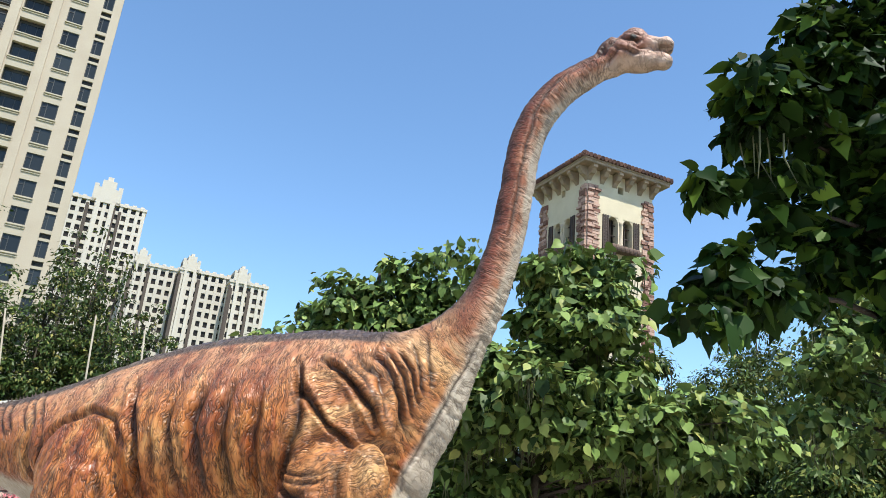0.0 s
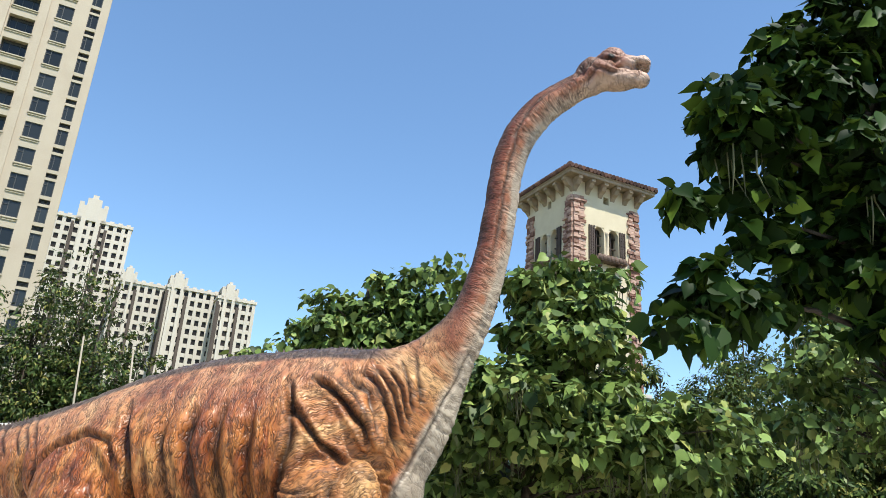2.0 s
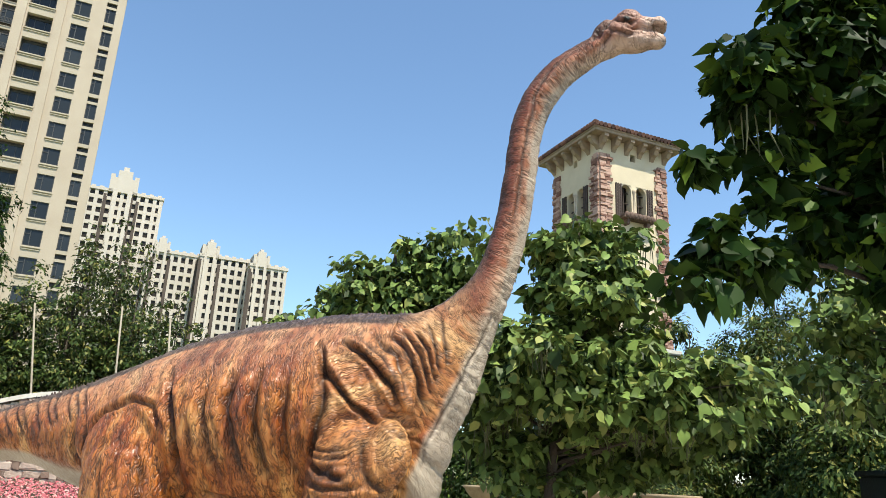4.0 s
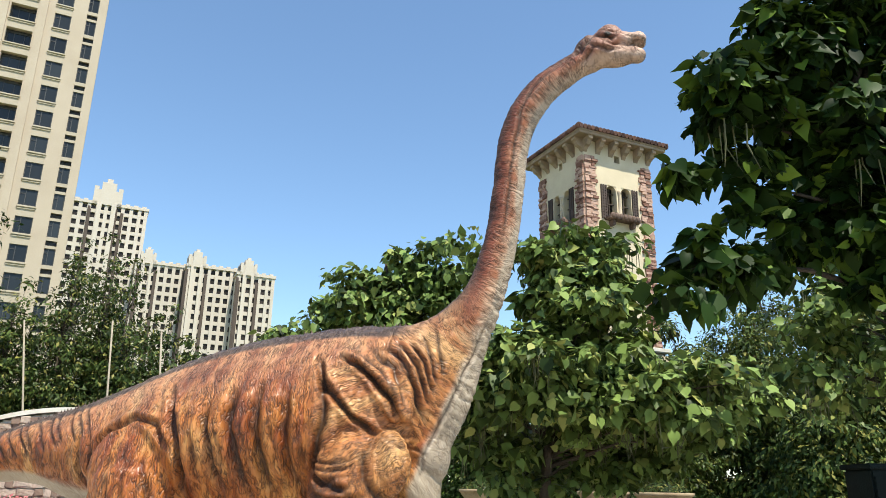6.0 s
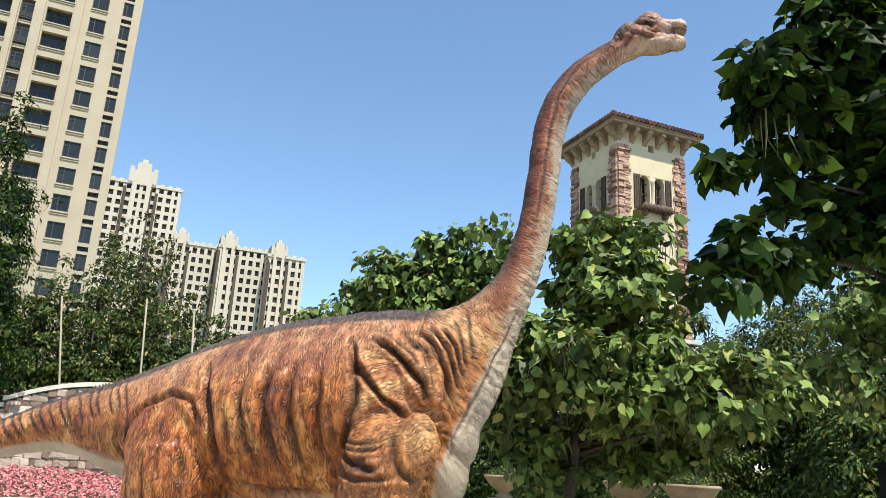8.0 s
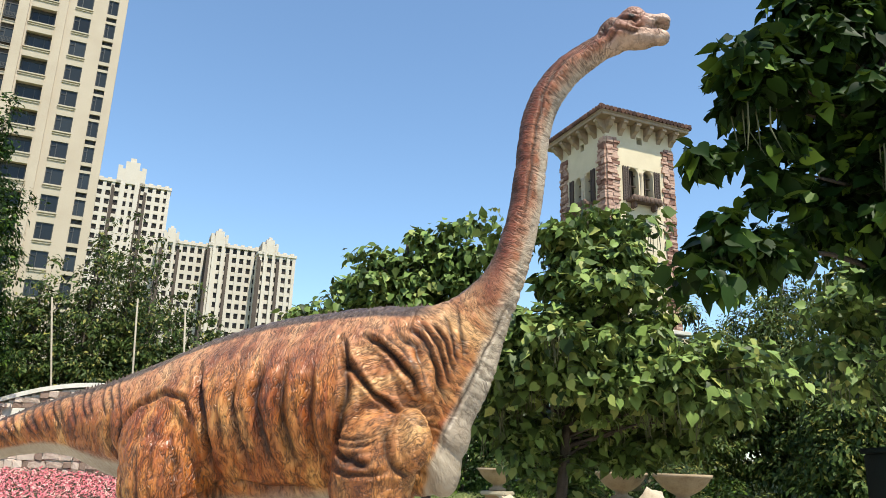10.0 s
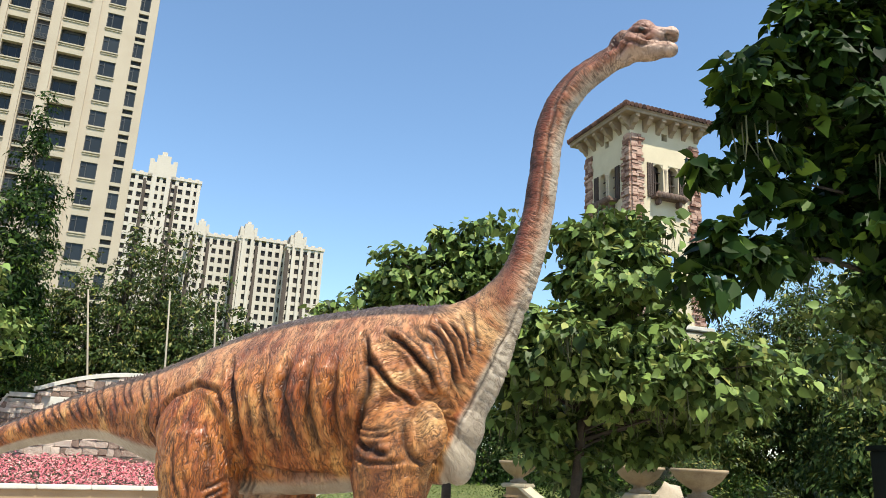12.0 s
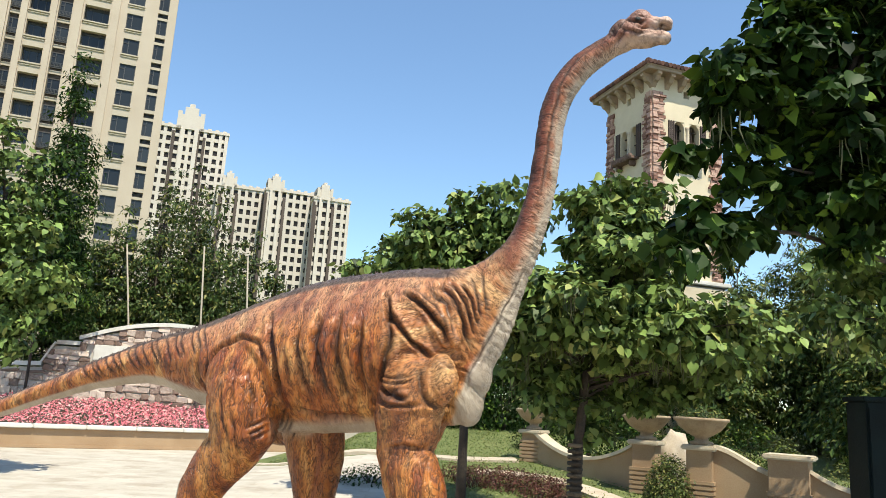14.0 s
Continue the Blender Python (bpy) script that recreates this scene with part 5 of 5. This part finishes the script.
build_tree("catalpa_tree", (6.9, 10.6), (0.1, 0), boughs([(5.5, 10.5, 4.0, 0.7, 0.8, 0.5), (6.2, 10.6, 4.5, 0.9, 0.9, 0.6), (5.3, 10.5, 3.1, 0.55, 0.7, 0.4), (6.4, 10.4, 3.2, 0.9, 0.9, 0.6), (7.6, 10.8, 4.0, 1.0, 1.0, 0.9)], 8, 0.09, 5),
           150, 44, 0.125, 0.16, M_CATALPA, "catalpa tree with broad leaves beside the cabinet", 34, True, 0.09, 20, "catalpa trees", 2.2, 0, 0.8)


def bast_wrap(base, height, r, label):
    """Coils of tan rope wound round a young stem, tied in bands."""
    x, y = base
    z0 = ground_z(x, y)
    root = thing("stem_wrap", pose(x + 0.012, y, z0), label, "wrapping")
    for k in range(int(height / 0.075)):
        z = 0.12 + k * 0.075
        w = r * (1.2 - 0.18 * z)
        part("coil", lathe([(w, 0), (w + 0.012, 0.012), (w + 0.014, 0.03), (w + 0.010, 0.044), (w, 0.05)], 14, (0, 0, z)), M_BAST, root, smooth=True)


bast_wrap((1.52, 10.2), 1.15, 0.086, "tan rope wrapping wound round the catalpa's stem")


def slim_tree(x, y, h, w, seed, n=90, per=30, mat=None, low=0.22):
    z0 = ground_z(x, y)
    rng = random.Random(seed)
    lobes = []
    for k in range(5):
        f = low + (1 - low) * (k + 0.5) / 5
        s = math.sin(math.pi * min(f + 0.12, 0.98)) ** 0.7
        lobes.append((x + rng.uniform(-0.25, 0.25) * w, y + rng.uniform(-0.2, 0.2) * w, z0 + f * h, w * s, w * s, h * 0.125))
    build_tree("young_tree", (x, y), (0, 0), lobes, n, per, 0.17, 0.19, mat or M_FINELEAF, "slender young tree with small grey-green leaves and thin stem", seed, False, 0.045, 0, "young trees", h * 0.3)


# young trees behind the arched wall
for k, (x, y, h, w, _) in enumerate(((-17.5, 27, 7.6, 1.5, 0), (-15.2, 28, 8.6, 1.6, 0), (-13.4, 27.5, 7.4, 1.4, 0), (-11.4, 27.5, 8.4, 1.5, 1), (-9.9, 28.5, 7.6, 1.3, 0), (-8.6, 27.5, 7.0, 1.3, 1),
                                       (-7.2, 28.5, 6.6, 1.2, 0), (-6.6, 27.5, 6.0, 1.1, 1), (-5.2, 29, 6.0, 1.1, 0), (-4.2, 28, 5.6, 1.0, 0), (-12.5, 31, 9.0, 1.6, 0), (-20.5, 28, 8.2, 1.8, 0), (-3.0, 27, 7.0, 0.6, 0))):
    slim_tree(x, y, h * 1.04, w * 1.2, 50 + k, 120, 62)
slim_tree(-10.6, 28.5, 10.4, 1.1, 72, 120, 40)
for k, (x, h) in enumerate(((-11.2, 9.5), (-9.3, 9.4), (-10.2, 8.5), (-7.9, 7.7))):
    slim_tree(x, 27.0 + 0.3 * k, h, 1.15, 80 + k, 130, 36)
slim_tree(-13.5, 23.8, 12.4, 1.45, 70, 230, 60, M_DARKLEAF, 0.3)
slim_tree(-14.6, 26.4, 8.6, 1.6, 74, 150, 64, M_WOODLEAF)
slim_tree(-12.7, 26.6, 7.6, 1.5, 75, 150, 64, M_WOODLEAF)
for x, tilt, tall in ((-10.57, -1.04, 6.41), (-8.46, -0.48, 6.47), (-6.85, -0.56, 6.18)):
    st = thing("tree_stake", pose(x, 25.2, ground_z(x, 25.2)), "thin pale pole leaning slightly beside a young tree", "stake", "tree stakes")
    bm = bmesh.new()
    tube(bm, [(0, 0, -0.1), (tilt * 0.5, 0, tall * 0.5), (tilt, 0.01, tall)], [0.036, 0.034, 0.028], 8)
    part("pole", bm, M_STAKE, st, smooth=True)
# leafy trees that close the view beside the plaza
build_tree("leafy_tree", (-8.6, 13.2), (0, 0), [(-7.9, 13.2, 3.6, 0.75, 0.8, 1.0), (-8.6, 13.2, 5.0, 0.8, 0.8, 1.1), (-8.1, 13.0, 2.5, 0.5, 0.6, 0.5), (-8.9, 13.2, 3.4, 0.8, 0.8, 1.2)], 150, 55, 0.125, 0.15, M_CATALPA,
           "leafy green tree beside the plaza", 71, True, 0.08, 0)
# woods beyond the garden wall
for k, (x, y, h, w) in enumerate(((8.6, 24, 6.0, 1.7), (10.5, 23, 5.4, 1.8), (11.8, 25, 6.8, 2.0), (13.0, 22, 9.6, 2.4), (15.5, 24, 11.0, 2.6), (13.4, 28, 10.5, 2.4), (9.8, 29, 6.2, 1.8), (17.5, 27, 9.0, 2.5), (11.4, 19.5, 7.0, 1.8), (13.6, 18.0, 9.0, 2.2), (7.4, 23, 4.0, 1.4), (5.2, 24.5, 3.9, 1.5), (2.6, 25, 4.0, 1.6), (0.2, 26, 4.4, 1.6), (10.2, 19.0, 4.6, 1.3))):
    slim_tree(x, y, h, w, 100 + k, 250 if x > 9 else 170, 56, M_WOODLEAF if k % 4 else M_FINELEAF, 0.08)
# shrubs and hedges of the garden
for k in range(9):
    build_shrub("hedge", (-3.4 + k * 1.75, 28.0 + 0.4 * (k % 3)), (1.35, 0.8, 2.9), 3600, 0.16, M_DARKLEAF, "tall dark hedge that closes the garden behind the lawn", 210 + k, "hedge")
for k in range(6):
    build_shrub("hedge", (-2.0 + k * 1.15, 24.5 + 0.1 * (k % 2)), (1.0, 0.7, 2.3), 2600, 0.13, M_DARKLEAF, "tall dark green hedge at the lawn's far edge", 190 + k, "hedge")
build_shrub("round_shrub", (3.80, 14.15), (0.46, 0.42, 0.90), 5000, 0.06, M_HEDGE, "clipped bright green shrub by a pillar", 141)
build_shrub("shrub", (6.6, 16.0), (0.45, 0.45, 1.15), 2200, 0.08, M_HEDGE, "green leafy shrub behind the garden wall", 142)
build_shrub("shrub", (5.6, 16.8), (0.5, 0.45, 1.0), 1400, 0.08, M_FINELEAF, "loose grey-green shrub behind the garden wall", 143)
for k in range(6):
    build_shrub("hedge", (5.6 + k * 0.8, 15.4 - k * 0.22), (0.6, 0.4, 0.85), 1500, 0.06, M_HEDGE, "low clipped hedge running behind the garden wall", 150 + k, "hedge")
for k in range(5):
    build_shrub("hedge", (2.2 + k * 1.1, 20.5 - 0.7 * k), (0.8, 0.6, 1.3), 1500, 0.09, M_DARKLEAF, "dark green hedge behind the planters", 160 + k, "hedge")
for k, (x, y) in enumerate(((0.0, 15.5), (0.45, 15.45), (0.9, 15.35), (1.3, 15.2), (1.65, 14.9), (1.85, 14.45), (1.95, 13.95), (0.3, 14.9), (0.8, 14.8), (1.25, 14.5), (1.5, 14.0))):
    build_shrub("red_hedge", (x, y), (0.34, 0.34, 0.34), 900, 0.055, M_REDHEDGE, "low wine-red clipped hedge by the path", 170 + k, "hedge")
build_shrub("shrub", (-1.55, 14.6), (0.7, 0.5, 0.32), 1200, 0.06, M_DARKLEAF, "low dark green groundcover at the plaza's edge", 180)


def build_path(pts, half, label):
    """A pale path laid along a curve over the lawn."""
    bm = bmesh.new()
    prev = None
    for i in range(61):
        u = i / 60 * (len(pts) - 1)
        k = min(int(u), len(pts) - 2)
        p0, p1, p2, p3 = (Vector(pts[min(max(j, 0), len(pts) - 1)]) for j in (k - 1, k, k + 1, k + 2))
        t = u - k
        c = 0.5 * (2 * p1 + (p2 - p0) * t + (2 * p0 - 5 * p1 + 4 * p2 - p3) * t * t + (3 * p1 - p0 - 3 * p2 + p3) * t ** 3)
        d = (p2 - p1).normalized()
        n = Vector((-d.y, d.x)) * half
        cur = [bm.verts.new((q.x, q.y, ground_z(q.x, q.y) + e)) for q, e in ((c - n, -0.05), (c - n, 0.05), (c + n, 0.05), (c + n, -0.05))]
        if prev:
            for j in range(3):
                bm.faces.new((prev[j], prev[j + 1], cur[j + 1], cur[j]))
        prev = cur
    tagged(part("garden_path", bm, M_PLANTER), label, "path", kind="structure")


build_path([(-4.6, 18.3), (-2.6, 18.35), (-0.1, 18.0), (1.4, 18.3)], 0.22, "pale stone path along the far lawn")
build_path([(0.4, 16.4), (1.6, 16.2), (2.3, 15.4), (2.85, 14.2), (3.3, 12.6), (3.6, 10.5)], 0.26, "pale stone path curving round the red hedge")
rg = np.random.default_rng(77)
gx, gy = rg.uniform(-4.5, 8.0, 34000), rg.uniform(13.2, 24, 34000)
onlawn = (gy > 18.4) | (gx > -0.8)
gx, gy = gx[onlawn], gy[onlawn]
GP = np.array([(x, y, ground_z(x, y)) for x, y in zip(gx, gy)])
tagged(new("grass", leaf_mesh("grass", GP + [0, 0, 0.045], np.tile([0, 0, 0.2], (len(GP), 1)), rg, 0.055, M_GRASSBLADE)), "short mown grass blades on the sunny lawn", "grass", kind="stuff")

box = thing("steel_cabinet", pose(4.88, 8.45, 0.11, 0, 0, -4), "dark green painted steel cabinet beside the path", "cabinet")
part("body", boxes(((0, 0, 0.92), (1.2, 0.5, 1.74)), bevel=0.015), M_CABINET, box)
part("plinth", boxes(((0, 0, -0.03), (1.1, 0.44, 0.18))), M_CABINET, box)
part("lid", boxes(((0, 0, 1.815), (1.26, 0.56, 0.05)), bevel=0.012), M_CABINET, box)
for sx in (-0.3, 0.3):
    dr = part("door", boxes(((sx, -0.255, 0.95), (0.56, 0.02, 1.55)), bevel=0.006), M_CABINET, box)
    part("handle", boxes(((sx * 0.25, -0.28, 0.95), (0.03, 0.03, 0.16)), bevel=0.006), M_FRAME, dr)
rock = thing("garden_rock", pose(4.32, 15.7, ground_z(4.32, 15.7)), "pale weathered rock beside a planter", "rock")
bm = bmesh.new()
bmesh.ops.create_icosphere(bm, subdivisions=3, radius=1)
for vert in bm.verts:
    c = vert.co.copy()
    vert.co = Vector((c.x * 0.36, c.y * 0.30, c.z * 0.60 + 0.55)) + c * (0.10 * noise.noise(c * 1.9) + 0.05 * noise.noise(c * 4.3 + Vector((3, 1, 2))))
part("stone", bm, M_PLANTER, rock, smooth=True)
